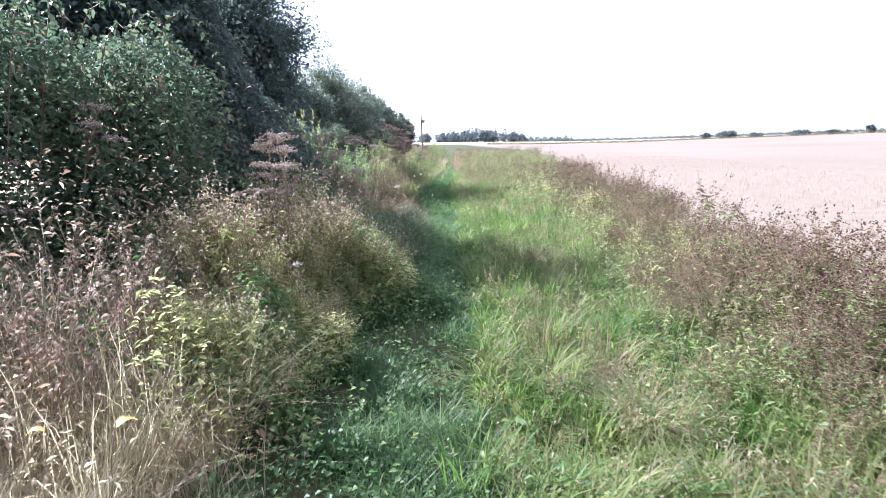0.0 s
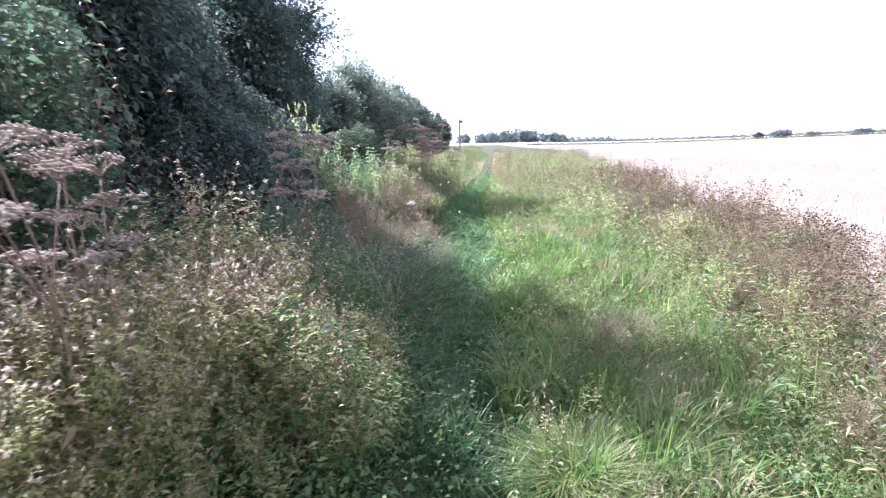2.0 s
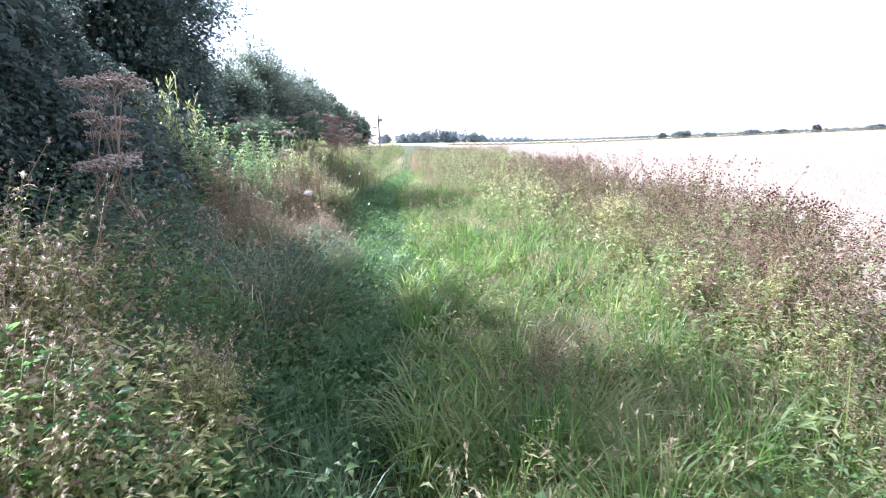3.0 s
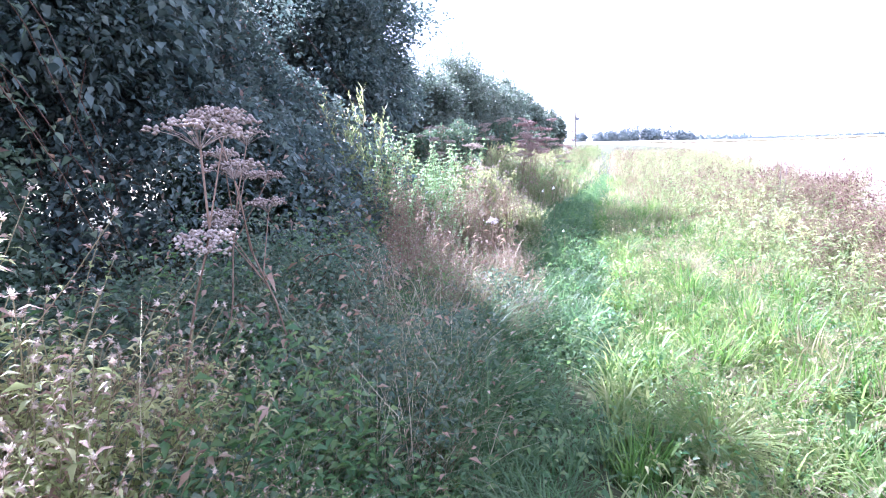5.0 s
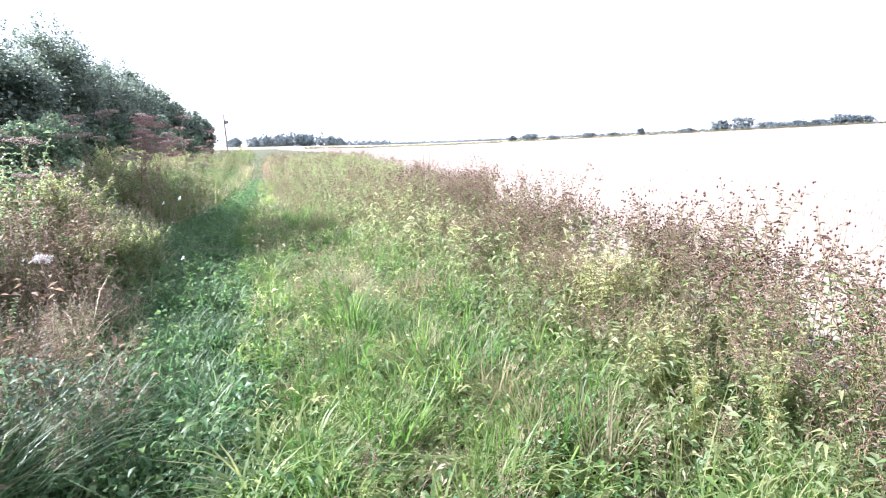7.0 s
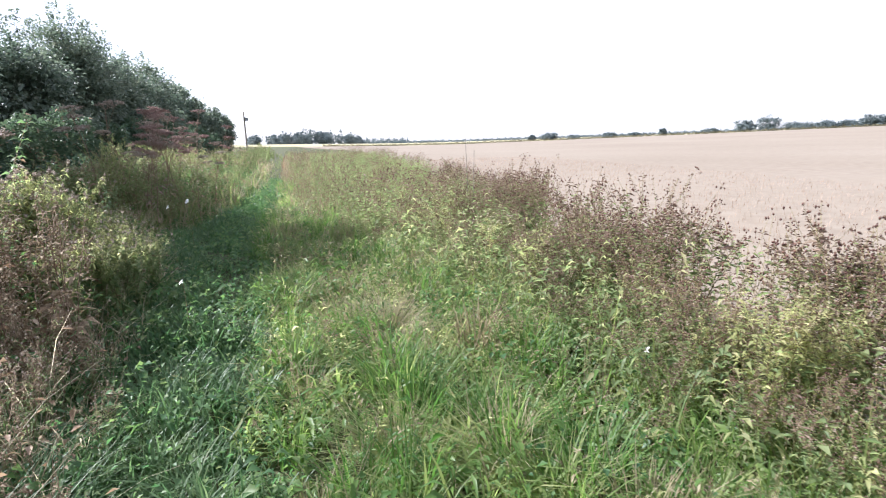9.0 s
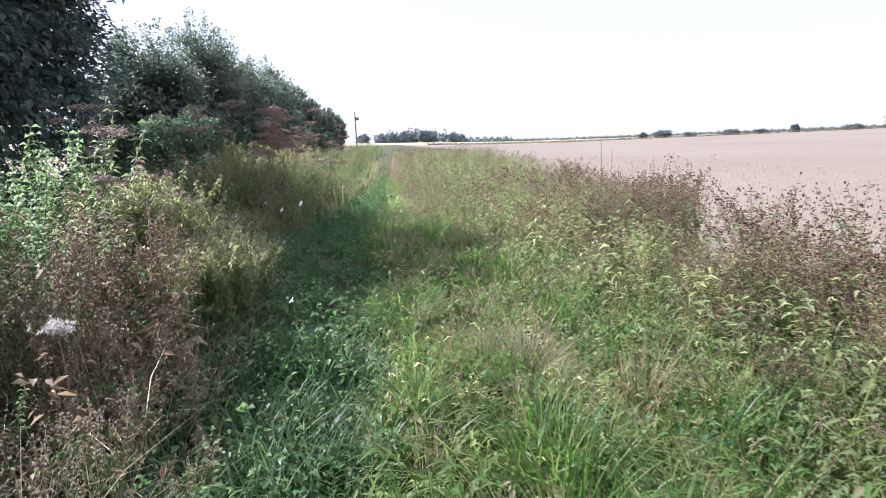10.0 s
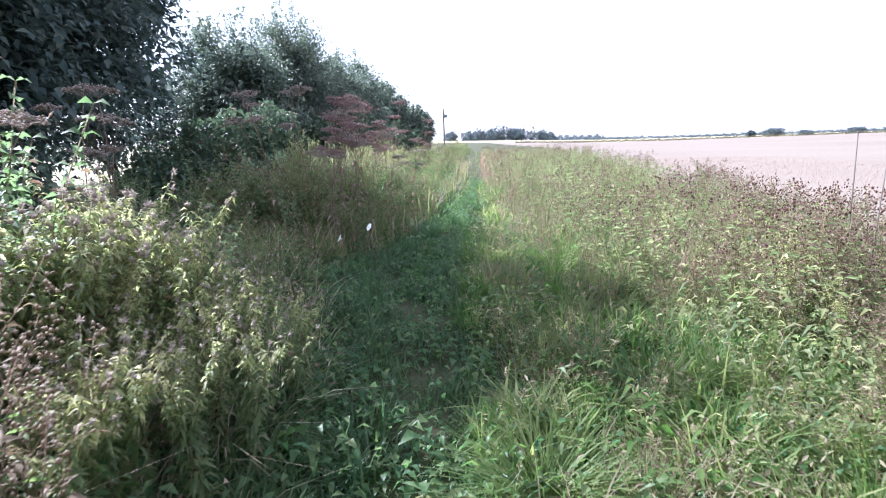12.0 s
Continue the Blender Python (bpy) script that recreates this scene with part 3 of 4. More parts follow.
def tufts():
    """Upright tufts of broad grass that break up the verge."""
    made = []
    for mat, word in ((M_VERGE, "yellowing"), (M_LUSH, "dark green"), (M_LUSH, "fresh green"), (M_BENT, "fawn"), (M_LUSH, "dark green")):
        n = 90
        a, r = rng.uniform(0, 2 * np.pi, n), 0.1 * np.sqrt(rng.random(n))
        base = np.stack([np.cos(a) * r, np.sin(a) * r, np.zeros(n)], 1)
        vf = blades(base, rng.uniform(0.2, 0.42, n), rng.uniform(0.005, 0.011, n), a + rng.normal(0, 0.6, n), np.clip(rng.normal(0.5, 0.2, n), 0.1, 1.0), 4)
        ob = tagged(new("grass_tuft"), word + " upright tuft of broad grass on the verge", "grass tuft", "grass tufts")
        tagged(part("foliage", vf, mat, ob), kind="stuff")
        made.append(ob)
    x, y = scatter(290, at(track_x, 0.35), at(inner_x, 0.2), 1.8, 17.0, 1.1)
    plant_out(made, x, y, rng.uniform(0.6, 1.25, len(x)), 0.12)


herbs("bank_undergrowth", 44000, at(foot_x, -2.2), at(foot_x, 0.0), 2.6, 36, 0.55, (0.03, 0.075), M_HERB,
      "dense tangle of green leaves under the bank weeds", 1.5, 61, 0.42, bank_rise)
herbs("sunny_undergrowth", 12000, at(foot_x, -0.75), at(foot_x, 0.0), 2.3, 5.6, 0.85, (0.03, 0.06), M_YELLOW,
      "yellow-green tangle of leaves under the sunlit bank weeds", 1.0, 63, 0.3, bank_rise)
# added darker leaves: they block light and darken the bank's shadowed flank
herbs("flank_shade_leaves", 11000, at(foot_x, -0.6), at(foot_x, 0.05), 2.8, 6.6, 0.75, (0.03, 0.06), M_HERB,
      "dark green leaves added to deepen the shade on the bank's flank", 1.0, 69, 0.42, bank_rise)
# bramble colour here carries the hedge's shade: darker and bluer than the sunny lot
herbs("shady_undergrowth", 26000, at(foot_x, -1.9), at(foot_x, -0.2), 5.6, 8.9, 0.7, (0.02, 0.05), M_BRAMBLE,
      "tangle of leaves coloured dark blue-green for the shade of the hedge", 1.0, 65, 0.5, bank_rise)
herbs("bleached_leaves", 6000, at(foot_x, -1.9), at(foot_x, -0.3), 1.6, 5.2, 0.8, (0.02, 0.05), M_PALE,
      "curled bleached leaves caught in the dead stalks", 1.0, 67, 0.35, bank_rise)
herbs("bank_withered_leaves", 12000, at(foot_x, -2.0), at(foot_x, 0.0), 0.3, 36, 0.9, (0.025, 0.06), M_WITHER,
      "withered brown leaves among the bank weeds", 1.5, 71, 0.4, bank_rise)
herbs("strip_undergrowth", 27000, at(inner_x, -0.25), at(outer_x, 0.0), 0.6, 45, 0.5, (0.03, 0.065), M_OLIVE,
      "yellowing green leaves under the weeds beside the stubble", 1.5, 81, 0.3)

# ---------------------------------------------------------------- weeds


def stem_path(h, lean, curve, k=6):
    s = np.linspace(0, 1, k)
    a = rng.uniform(0, 2 * np.pi)
    wob = rng.normal(0, 0.012, (k, 2)) * s[:, None]
    r = lean * s + curve * s ** 2
    return np.stack([np.cos(a) * r + wob[:, 0], np.sin(a) * r + wob[:, 1], h * s], 1)


def along(p, s):
    i = np.clip(np.asarray(s) * (len(p) - 1), 0, len(p) - 1.001)
    k = i.astype(int)
    return p[k] + (p[k + 1] - p[k]) * (i - k)[:, None]


def weed_shape(h, stems, branches, leaf_n, leaf_len, leaf_w, head_kind, head_r, leaf_from=0.08, leaf_to=0.95, spread=0.2, droop=0.35, rise=0.4, flat=False, top=(0.5, 0.9)):
    """A branching weed: stems, leaves in two lots (lower and upper) and seed heads, as arrays."""
    st, tips, lb, lw, ls = [], [], [], [], []
    for i in range(stems):
        hh = h * rng.uniform(0.72, 1.0)
        p = stem_path(hh, rng.uniform(0, spread), rng.uniform(-0.08, 0.12))
        st.append(tube(p, 0.0038, 0.0016, 3))
        tips.append(p[-1])
        runs = [(p, 1.0)]
        for b in range(branches):
            s0 = rng.uniform(0.45, 0.9)
            b0 = along(p, [s0])[0]
            a, bl = rng.uniform(0, 2 * np.pi), hh * (1 - s0) * rng.uniform(0.6, 1.1) + 0.06
            u = np.linspace(0, 1, 4)[:, None]
            q = b0 + u * bl * np.array([np.cos(a) * 0.6, np.sin(a) * 0.6, 0.75]) + u ** 2 * bl * np.array([0, 0, 0.25])
            st.append(tube(q, 0.002, 0.0011, 3))
            tips.append(q[-1])
            runs.append((q, 0.6))
        for q, scale in runs:
            m = max(2, int(leaf_n * scale / stems))
            s = rng.uniform(leaf_from if scale == 1 else 0.1, leaf_to, m)
            b = along(q, s)
            a = rng.uniform(0, 2 * np.pi, m)
            lb.append(b)
            lw.append(np.stack([np.cos(a), np.sin(a), rng.normal(rise, 0.25, m)], 1))
            ls.append(leaf_len * scale * rng.uniform(0.6, 1.15, m) * (1.15 - 0.5 * b[:, 2] / h))
    lb, lw, ls = np.concatenate(lb), np.concatenate(lw), np.concatenate(ls)
    low = lb[:, 2] < h * rng.uniform(*top, len(lb))
    out = {"stem": join(st),
           "foliage": leaves(lb[low], lw[low], ls[low], ls[low] * leaf_w, droop, flat),
           "upper_foliage": leaves(lb[~low], lw[~low], ls[~low], ls[~low] * leaf_w, droop, flat)}
    tips = np.array(tips)
    if head_kind == "fluff":
        c = tips
        out["inflorescence"] = join([knobs(c, head_r * 0.6, 0.8), bristles(c + [0, 0, head_r * 0.3], 15, head_r * 1.25, head_r * 0.22, 0.8)])
    elif head_kind == "dark":
        extra = tips[rng.integers(0, len(tips), 2 * len(tips))] + rng.normal(0, 0.022, (2 * len(tips), 3)) - [0, 0, 0.02]
        c = np.concatenate([tips, extra])
        out["inflorescence"] = knobs(c, head_r * rng.uniform(0.6, 1.1, len(c)), 1.35)
    elif head_kind == "spike":
        c = []
        for t in tips:
            m = 34
            z = rng.uniform(-0.28, 0.02, m)
            c.append(np.stack([t[0] + rng.normal(0, 0.012, m), t[1] + rng.normal(0, 0.012, m), t[2] + z], 1))
        out["inflorescence"] = knobs(np.concatenate(c), head_r * rng.uniform(0.5, 1.2, 34 * len(tips)), 1.1)
    return out


def hogweed_shape(h, heads):
    """A dead umbellifer: a thick stalk, side stalks and flat umbels of bare rays."""
    p = stem_path(h * 0.93, 0.08, 0.06, 7)
    st, um = [tube(p, 0.0034, 0.002, 5)], []
    ends = [(p[-1], 0.075)]
    for i in range(heads - 1):
        s0 = rng.uniform(0.5, 0.85)
        b0 = along(p, [s0])[0]
        a, bl = rng.uniform(0, 2 * np.pi), rng.uniform(0.22, 0.42) * h * 0.7
        u = np.linspace(0, 1, 4)[:, None]
        q = b0 + u * bl * np.array([np.cos(a) * 0.5, np.sin(a) * 0.5, 0.85])
        st.append(tube(q, 0.0021, 0.0014, 4))
        ends.append((q[-1], rng.uniform(0.042, 0.068)))
    for e, r in ends:
        one = []
        for k in range(20):
            a, rr = rng.uniform(0, 2 * np.pi), r * math.sqrt(rng.uniform(0.05, 1))
            tip = e + np.array([np.cos(a) * rr, np.sin(a) * rr, r * 0.75 - rr * 0.35])
            one.append(tube([e, (e + tip) / 2 + [0, 0, 0.006], tip], 0.001, 0.0007, 3))
            c = tip + rng.normal(0, 0.009, (8, 3)) * [1, 1, 0.5]
            one.append(knobs(c, 0.0046, 0.8))
        um.append(join(one))
    m = 10
    lb = along(p, rng.uniform(0.1, 0.6, m))
    a = rng.uniform(0, 2 * np.pi, m)
    lv = leaves(lb, np.stack([np.cos(a), np.sin(a), np.full(m, 0.2)], 1), rng.uniform(0.04, 0.09, m), 0.02, 0.5)
    return {"stalk": join(st), "umbel": um, "foliage": lv}


def nettle_shape(h, stems=3):
    st, b, w, s = [], [], [], []
    for i in range(stems):
        hh = h * rng.uniform(0.75, 1)
        p = stem_path(hh, rng.uniform(0, 0.22), 0.05)
        st.append(tube(p, 0.0035, 0.0018, 3))
        for k, q in enumerate(np.linspace(0.2, 1.0, 20)):
            a = k * math.pi / 2 + rng.normal(0, 0.3)
            for sgn in (1, -1):
                b.append(along(p, [min(q, 0.999)])[0])
                w.append((sgn * math.cos(a), sgn * math.sin(a), 0.35))
                s.append(0.05 * (1.25 - 0.75 * q) * rng.uniform(0.8, 1.2) + 0.015)
        m = 26
        q = rng.uniform(0.6, 0.97, m)
        a = rng.uniform(0, 2 * np.pi, m)
        b += list(along(p, q))
        w += list(np.stack([np.cos(a), np.sin(a), np.full(m, -0.5)], 1))
        s += [0.022] * m
    s = np.array(s)
    return {"stem": join(st), "foliage": leaves(np.array(b), np.array(w), s, s * 0.55, 0.4)}


def plume_shape(h, n=26):
    """A tuft of tall grass with feathery plumes."""
    m = n * 4
    base = np.stack([rng.normal(0, 0.05, m), rng.normal(0, 0.05, m), np.zeros(m)], 1)
    low = blades(base, h * rng.uniform(0.35, 0.7, m), rng.uniform(0.005, 0.009, m), rng.uniform(0, 2 * np.pi, m), np.clip(rng.normal(0.5, 0.2, m), 0.1, 1))
    st, c = [], []
    for i in range(n):
        p = stem_path(h * rng.uniform(0.7, 1), rng.uniform(0, 0.16), rng.uniform(0.02, 0.16), 6)
        p += np.array([rng.normal(0, 0.05), rng.normal(0, 0.05), 0])
        st.append(tube(p, 0.0018, 0.001, 3))
        q = along(p, rng.uniform(0.78, 0.999, 22))
        c.append(q)
    c = np.concatenate(c)
    w = np.stack([rng.normal(0, 0.5, len(c)), rng.normal(0, 0.5, len(c)), np.ones(len(c))], 1)
    return {"tuft": low, "stalk": join(st), "plume": leaves(c, w, rng.uniform(0.025, 0.06, len(c)), 0.006, 0.0, True)}


def plant_proto(name, shape, mats, label, category, group):
    root = tagged(new(name), label, category, group)
    for k, vf in shape.items():
        if isinstance(vf, list):
            for one in vf:
                tagged(part(k, one, mats[k], root), kind="stuff")
        elif len(vf[1]):
            tagged(part(k, vf, mats[k], root), kind="stuff")
    return root


def plant_out(protos, x, y, size, lean=0.12):
    """The first of each kind stands at the first places, the others are copies."""
    for i in range(len(x)):
        z = float(land(np.array(x[i]), np.array(y[i])))
        e = Euler((rng.normal(0, lean), rng.normal(0, lean), rng.uniform(0, 6.28)))
        m = Matrix.LocRotScale((x[i], y[i], z - 0.01), e, (size[i],) * 3)
        if i < len(protos):
            protos[i].matrix_basis = m
        else:
            p = protos[i % len(protos)]
            c = copy_thing(p, Matrix.Identity(4))
            c.matrix_basis = m


def weed_mats(stem, low, up, head):
    return {"stem": stem, "foliage": low, "upper_foliage": up, "inflorescence": head}


FLEABANE = [weed_shape(1.0, 5, 3, 190, 0.085, 0.27, "fluff", 0.0115, top=(0.72, 1.0)) for i in range(4)]
THISTLE = [weed_shape(1.0, 4, 3, 100, 0.08, 0.2, "fluff", 0.0112, droop=0.6, rise=0.15) for i in range(3)]
REDSHANK = [weed_shape(1.0, 5, 4, 150, 0.085, 0.22, "dark", 0.0072, spread=0.3, flat=True) for i in range(4)]
DOCK = [weed_shape(1.0, 3, 1, 26, 0.16, 0.28, "spike", 0.0065, leaf_to=0.55, spread=0.12) for i in range(3)]
NETTLE = [nettle_shape(1.0) for i in range(3)]
COLUMN = [weed_shape(1.0, 2, 5, 180, 0.09, 0.27, "fluff", 0.017, leaf_from=0.1, spread=0.12, droop=0.5, rise=0.1) for i in range(4)]
HOGWEED = [hogweed_shape(1.0, k) for k in (4, 5, 3)]
PLUME = [plume_shape(1.0) for i in range(3)]

LIGHT_REDSHANK = [weed_shape(1.0, 4, 2, 50, 0.1, 0.25, "dark", 0.0085, spread=0.3, flat=True) for i in range(3)]
LIGHT_THISTLE = [weed_shape(1.0, 3, 2, 40, 0.11, 0.24, "fluff", 0.016, droop=0.6, rise=0.15, flat=True) for i in range(3)]

MATS_FLEABANE = weed_mats(M_STEM, M_YELLOW, M_YELLOW, M_FLUFF)
MATS_REDSHANK = weed_mats(M_STEM, M_OLIVE, M_REDDISH, M_SEED)
MATS_DOCK = weed_mats(M_DEADSTEM, M_RUST, M_RUST, M_RUST)
MATS_NETTLE = {"stem": M_STEM, "foliage": M_NETTLE}
MATS_HOGWEED = {"stalk": M_DEADSTEM, "umbel": M_UMBEL, "foliage": M_WITHER}
MATS_PLUME = {"tuft": M_VERGE, "stalk": M_STEM, "plume": M_BENTGREEN}


def protos(name, shapes, mats, label, category, group):
    return [plant_proto(name, s, mats, label, category, group) for s in shapes]


# left bank: fleabane and thistles by the first stretch of the path
n = 70
x, y = scatter(n, at(foot_x, -0.72), at(foot_x, -0.05), 2.7, 4.8)
plant_out(protos("fleabane", FLEABANE, MATS_FLEABANE, "tall yellow-green fleabane gone to pale fluffy seed on the bank", "weed", "bank fleabane"),
          x, y, np.clip(bank_rise(x, y), 0, 1.08) * rng.uniform(0.85, 1.15, n))
n = 120
x, y = scatter(n, at(foot_x, -1.1), at(foot_x, -0.05), 3.7, 6.1)
plant_out(protos("russet_fleabane", FLEABANE, weed_mats(M_STEM, M_YELLOW, M_RUSSET, M_FLUFF), "fleabane with yellow-green leaves and russet seeding tops", "weed", "russet fleabane"),
          x, y, bank_rise(x, y) * rng.uniform(0.9, 1.15, n))
n = 46
x, y = scatter(n, at(foot_x, -1.7), at(foot_x, -0.7), 2.2, 5.2)
plant_out(protos("dry_thistle", THISTLE, weed_mats(M_DEADSTEM, M_WITHER, M_REDDISH, M_FLUFF), "withered brown thistle with pinkish fluffy heads on the bank", "thistle", "bank thistles"),
          x, y, rng.uniform(0.65, 1.2, n))
n = 46
x, y = scatter(n, at(foot_x, -1.05), at(foot_x, -0.08), 11.3, 12.5)
plant_out(protos("leafy_willowherb", COLUMN, weed_mats(M_STEM, M_OLIVE, M_YELLOW, M_UMBEL), "dense pale green willowherb with brownish fluffy tops in the sun", "weed", "leafy willowherb"),
          x, y, np.clip(bank_rise(x, y) * 1.1, 0.75, 1.32) * rng.uniform(0.9, 1.08, n))
n = 40
x, y = scatter(n, at(foot_x, -1.5), at(foot_x, -0.1), 8.6, 10.7)
plant_out(protos("brown_dock", DOCK, MATS_DOCK, "dried rust-brown dock with dense seed spikes on the bank", "weed", "bank docks"),
          x, y, bank_rise(x, y) * rng.uniform(0.85, 1.15, n))
n = 80
x, y = scatter(n, at(foot_x, -1.2), at(foot_x, -0.05), 8.1, 10.6)
plant_out(protos("withered_thistle", THISTLE, weed_mats(M_DEADSTEM, M_OLIVE, M_RUST, M_UMBEL), "low withered brown thistle gone to seed beside the path", "thistle", "withered thistles"),
          x, y, bank_rise(x, y) * rng.uniform(0.8, 1.1, n))
n = 14
x, y = scatter(n, lambda y: y * 0 - 0.95, lambda y: y * 0 - 0.5, 10.6, 11.1)
plant_out(protos("rusty_dock", DOCK, MATS_DOCK, "tall rust-brown dock standing over the other weeds", "weed", "tall docks"),
          x, y, rng.uniform(0.9, 1.15, n))
n = 120
x, y = scatter(n, at(foot_x, -2.6), at(foot_x, -0.75), 9.6, 16.5)
plant_out(protos("nettle", NETTLE, MATS_NETTLE, "green stinging nettle standing in a thick patch", "nettle", "nettle patch"),
          x, y, bank_rise(x, y) * rng.uniform(1.0, 1.22, n))
n = 70
x, y = scatter(n, at(foot_x, -1.5), at(foot_x, -0.1), 12.4, 20)
plant_out(protos("creeping_thistle", THISTLE, weed_mats(M_STEM, M_HERB, M_OLIVE, M_FLUFF), "dull green thistle with pale downy heads", "thistle", "farther thistles"),
          x, y, bank_rise(x, y) * rng.uniform(0.85, 1.15, n))
n = 44
x, y = scatter(n, at(foot_x, -2.7), lambda y: foot_x(y) + np.interp(y, [10, 12.5, 13.5], [-1.35, -1.35, -0.3]), 9.7, 26.0)
plant_out(protos("plume_grass", PLUME, MATS_PLUME, "tuft of tall grass with pale feathery plumes", "grass tuft", "plume grass"),
          x, y, bank_rise(x, y) * rng.uniform(0.95, 1.3, n))

# dead hogweed: small groups along the hedge
hog = [(-1.0, 4.25, 1.62), (-1.13, 4.35, 1.58), (-0.88, 4.2, 1.56), (-2.79, 4.3, 1.75), (-2.95, 4.2, 1.3), (-1.32, 4.3, 1.32),
       (-1.3, 6.75, 1.58), (-0.9, 6.9, 1.66), (-1.12, 6.25, 1.62),
       (-2.33, 13.95, 1.68), (-2.05, 13.9, 1.7), (-1.38, 11.7, 1.5),
       (-1.35, 15.9, 1.95), (-0.95, 16.0, 1.7), (-1.2, 16.4, 1.98), (-0.65, 16.2, 1.55), (-1.0, 16.8, 1.85), (-0.3, 16.6, 1.45), (-0.9, 18.4, 1.95), (-0.2, 18.2, 1.4)]
hx, hy, hs = (np.array(c) for c in zip(*hog))
plant_out(protos("dead_hogweed", HOGWEED, MATS_HOGWEED, "dead brown hogweed with flat umbels of bare rays", "hogweed", "hogweed by the hedge"), hx, hy, hs, 0.1)
n = 17
x, y = scatter(n, lambda y: np.interp(y, [15, 24], [-1.9, -1.9]), lambda y: np.interp(y, [15, 24], [-0.55, -0.3]), 15.2, 23.0)
plant_out(protos("reddish_hogweed", HOGWEED, {"stalk": M_DEADSTEM, "umbel": M_HOGRED, "foliage": M_REDDISH}, "dead reddish-brown hogweed with flat umbels against the bushes", "hogweed", "reddish hogweed"),
          x, y, np.interp(y, [15, 23], [1.8, 2.05]) * rng.uniform(0.7, 1.08, n), 0.12)


def strip_mask(x, y):
    """Leaves the bay in the weed strip open."""
    return ~((np.abs(y - 11.75) < 0.45) & (x > 2.75))


def dock_leaf(ln, wd, arch):
    """One long dock leaf: a grooved, arching blade with a wavy edge."""
    k = 7
    v, f = [], []
    for i in range(k):
        t = i / (k - 1)
        w = wd * math.sin(math.pi * min(1, 0.12 + 0.9 * t)) ** 0.8 * 0.5
        wave = 0.12 * wd * math.sin(t * 19)
        x, z = ln * t * (1 - 0.18 * arch * t), ln * arch * (0.9 * t - 1.0 * t * t)
        v += [(x, -w, z + w * 0.35 + wave), (x, 0, z), (x, w, z + w * 0.35 - wave)]
    for i in range(k - 1):
        a = 3 * i
        f += [(a, a + 3, a + 4), (a, a + 4, a + 1), (a + 1, a + 4, a + 5), (a + 1, a + 5, a + 2)]
    return np.array(v), np.array(f)


def rosettes():
    """Broad dock rosettes in the verge, each leaf by itself."""
    green = [mesh_of("leaf", *dock_leaf(rng.uniform(0.15, 0.24), rng.uniform(0.035, 0.06), rng.uniform(0.5, 1.0)), [m]) for m in (M_OLIVE, M_NETTLE, M_YELLOW, M_OLIVE)]
    made = []
    for r in range(3):
        root = tagged(new("dock_rosette"), "low rosette of broad yellow-green dock leaves in the grass", "dock", "dock rosettes")
        for i in range(11):
            leaf_ob = new("leaf", green[rng.integers(0, 4)])
            leaf_ob.parent = root
            leaf_ob.matrix_basis = Matrix.LocRotScale((0, 0, 0.02), Euler((rng.normal(0, 0.15), rng.uniform(-0.7, 0.0), i * 2.4 + rng.normal(0, 0.3))), (rng.uniform(0.7, 1.15),) * 3)
        made.append(root)
    fixed = [(1.55, 2.6), (2.0, 3.0), (1.7, 3.6), (2.2, 4.3), (1.75, 5.4), (1.25, 8.05), (1.3, 8.25), (2.2, 7.6), (2.4, 7.2), (1.05, 7.5), (2.1, 9.0), (0.2, 10.35), (1.9, 10.9), (2.2, 12.0)]
    x, y = scatter(42, at(track_x, 0.2), at(inner_x, 0.3), 2.2, 15.0)
    x, y = np.concatenate([[p[0] for p in fixed], x]), np.concatenate([[p[1] for p in fixed], y])
    plant_out(made, x, y, rng.uniform(0.75, 1.2, len(x)), 0.08)


rosettes()
tufts()


def joined_weeds(name, shapes, mats, x, y, size, label):
    keys = list(shapes[0])
    pieces, index, n0 = [], [], len(x)
    pick = rng.integers(0, len(shapes), n0)
    for s in range(len(shapes)):
        w = pick == s
        xyz = np.stack([x[w], y[w], land(x[w], y[w]) - 0.01], 1)
        yaw, lean = rng.uniform(0, 6.28, w.sum()), rng.normal(0, 0.1, (w.sum(), 2))
        for i, key in enumerate(keys):
            vf = place_many(shapes[s][key], xyz, yaw, size[w], lean)
            pieces.append(vf)
            index.append(np.full(len(vf[1]), i))
    return stuff(name, join(pieces), [mats[k] for k in keys], label, "weeds", np.concatenate(index))


# weeds beside the stubble
n = 300
x, y = scatter(n, at(inner_x, -0.1), at(outer_x, 0.05), 1.4, 13.8)
k = strip_mask(x, y)
x, y = x[k], y[k]
rel = (x - inner_x(y)) / (outer_x(y) - inner_x(y))
plant_out(protos("redshank", REDSHANK, MATS_REDSHANK, "reddish-brown weed with dark seed heads and thin yellow-green leaves", "weed", "weeds by the stubble"),
          x, y, np.clip(0.44 + 0.54 * rel, 0.35, 1.0) * rng.uniform(0.8, 1.12, len(x)))
n = 350
x, y = scatter(n, lambda y: inner_x(y) + np.interp(y, [0, 12], [0.3, 0.0]), at(outer_x, 0.05), 1.2, 20.0)
k = strip_mask(x, y)
x, y = x[k], y[k]
rel = (x - inner_x(y)) / (outer_x(y) - inner_x(y))
joined_weeds("strip_weed_growth", LIGHT_REDSHANK, MATS_REDSHANK, x, y, np.clip(0.42 + 0.52 * rel, 0.35, 0.94) * rng.uniform(0.8, 1.08, len(x)), "reddish-brown weeds thick along the stubble")
n = 60
x, y = scatter(n, at(inner_x, 0.1), at(outer_x, 0.0), 1.5, 16.0)
k = strip_mask(x, y)
x, y = x[k], y[k]
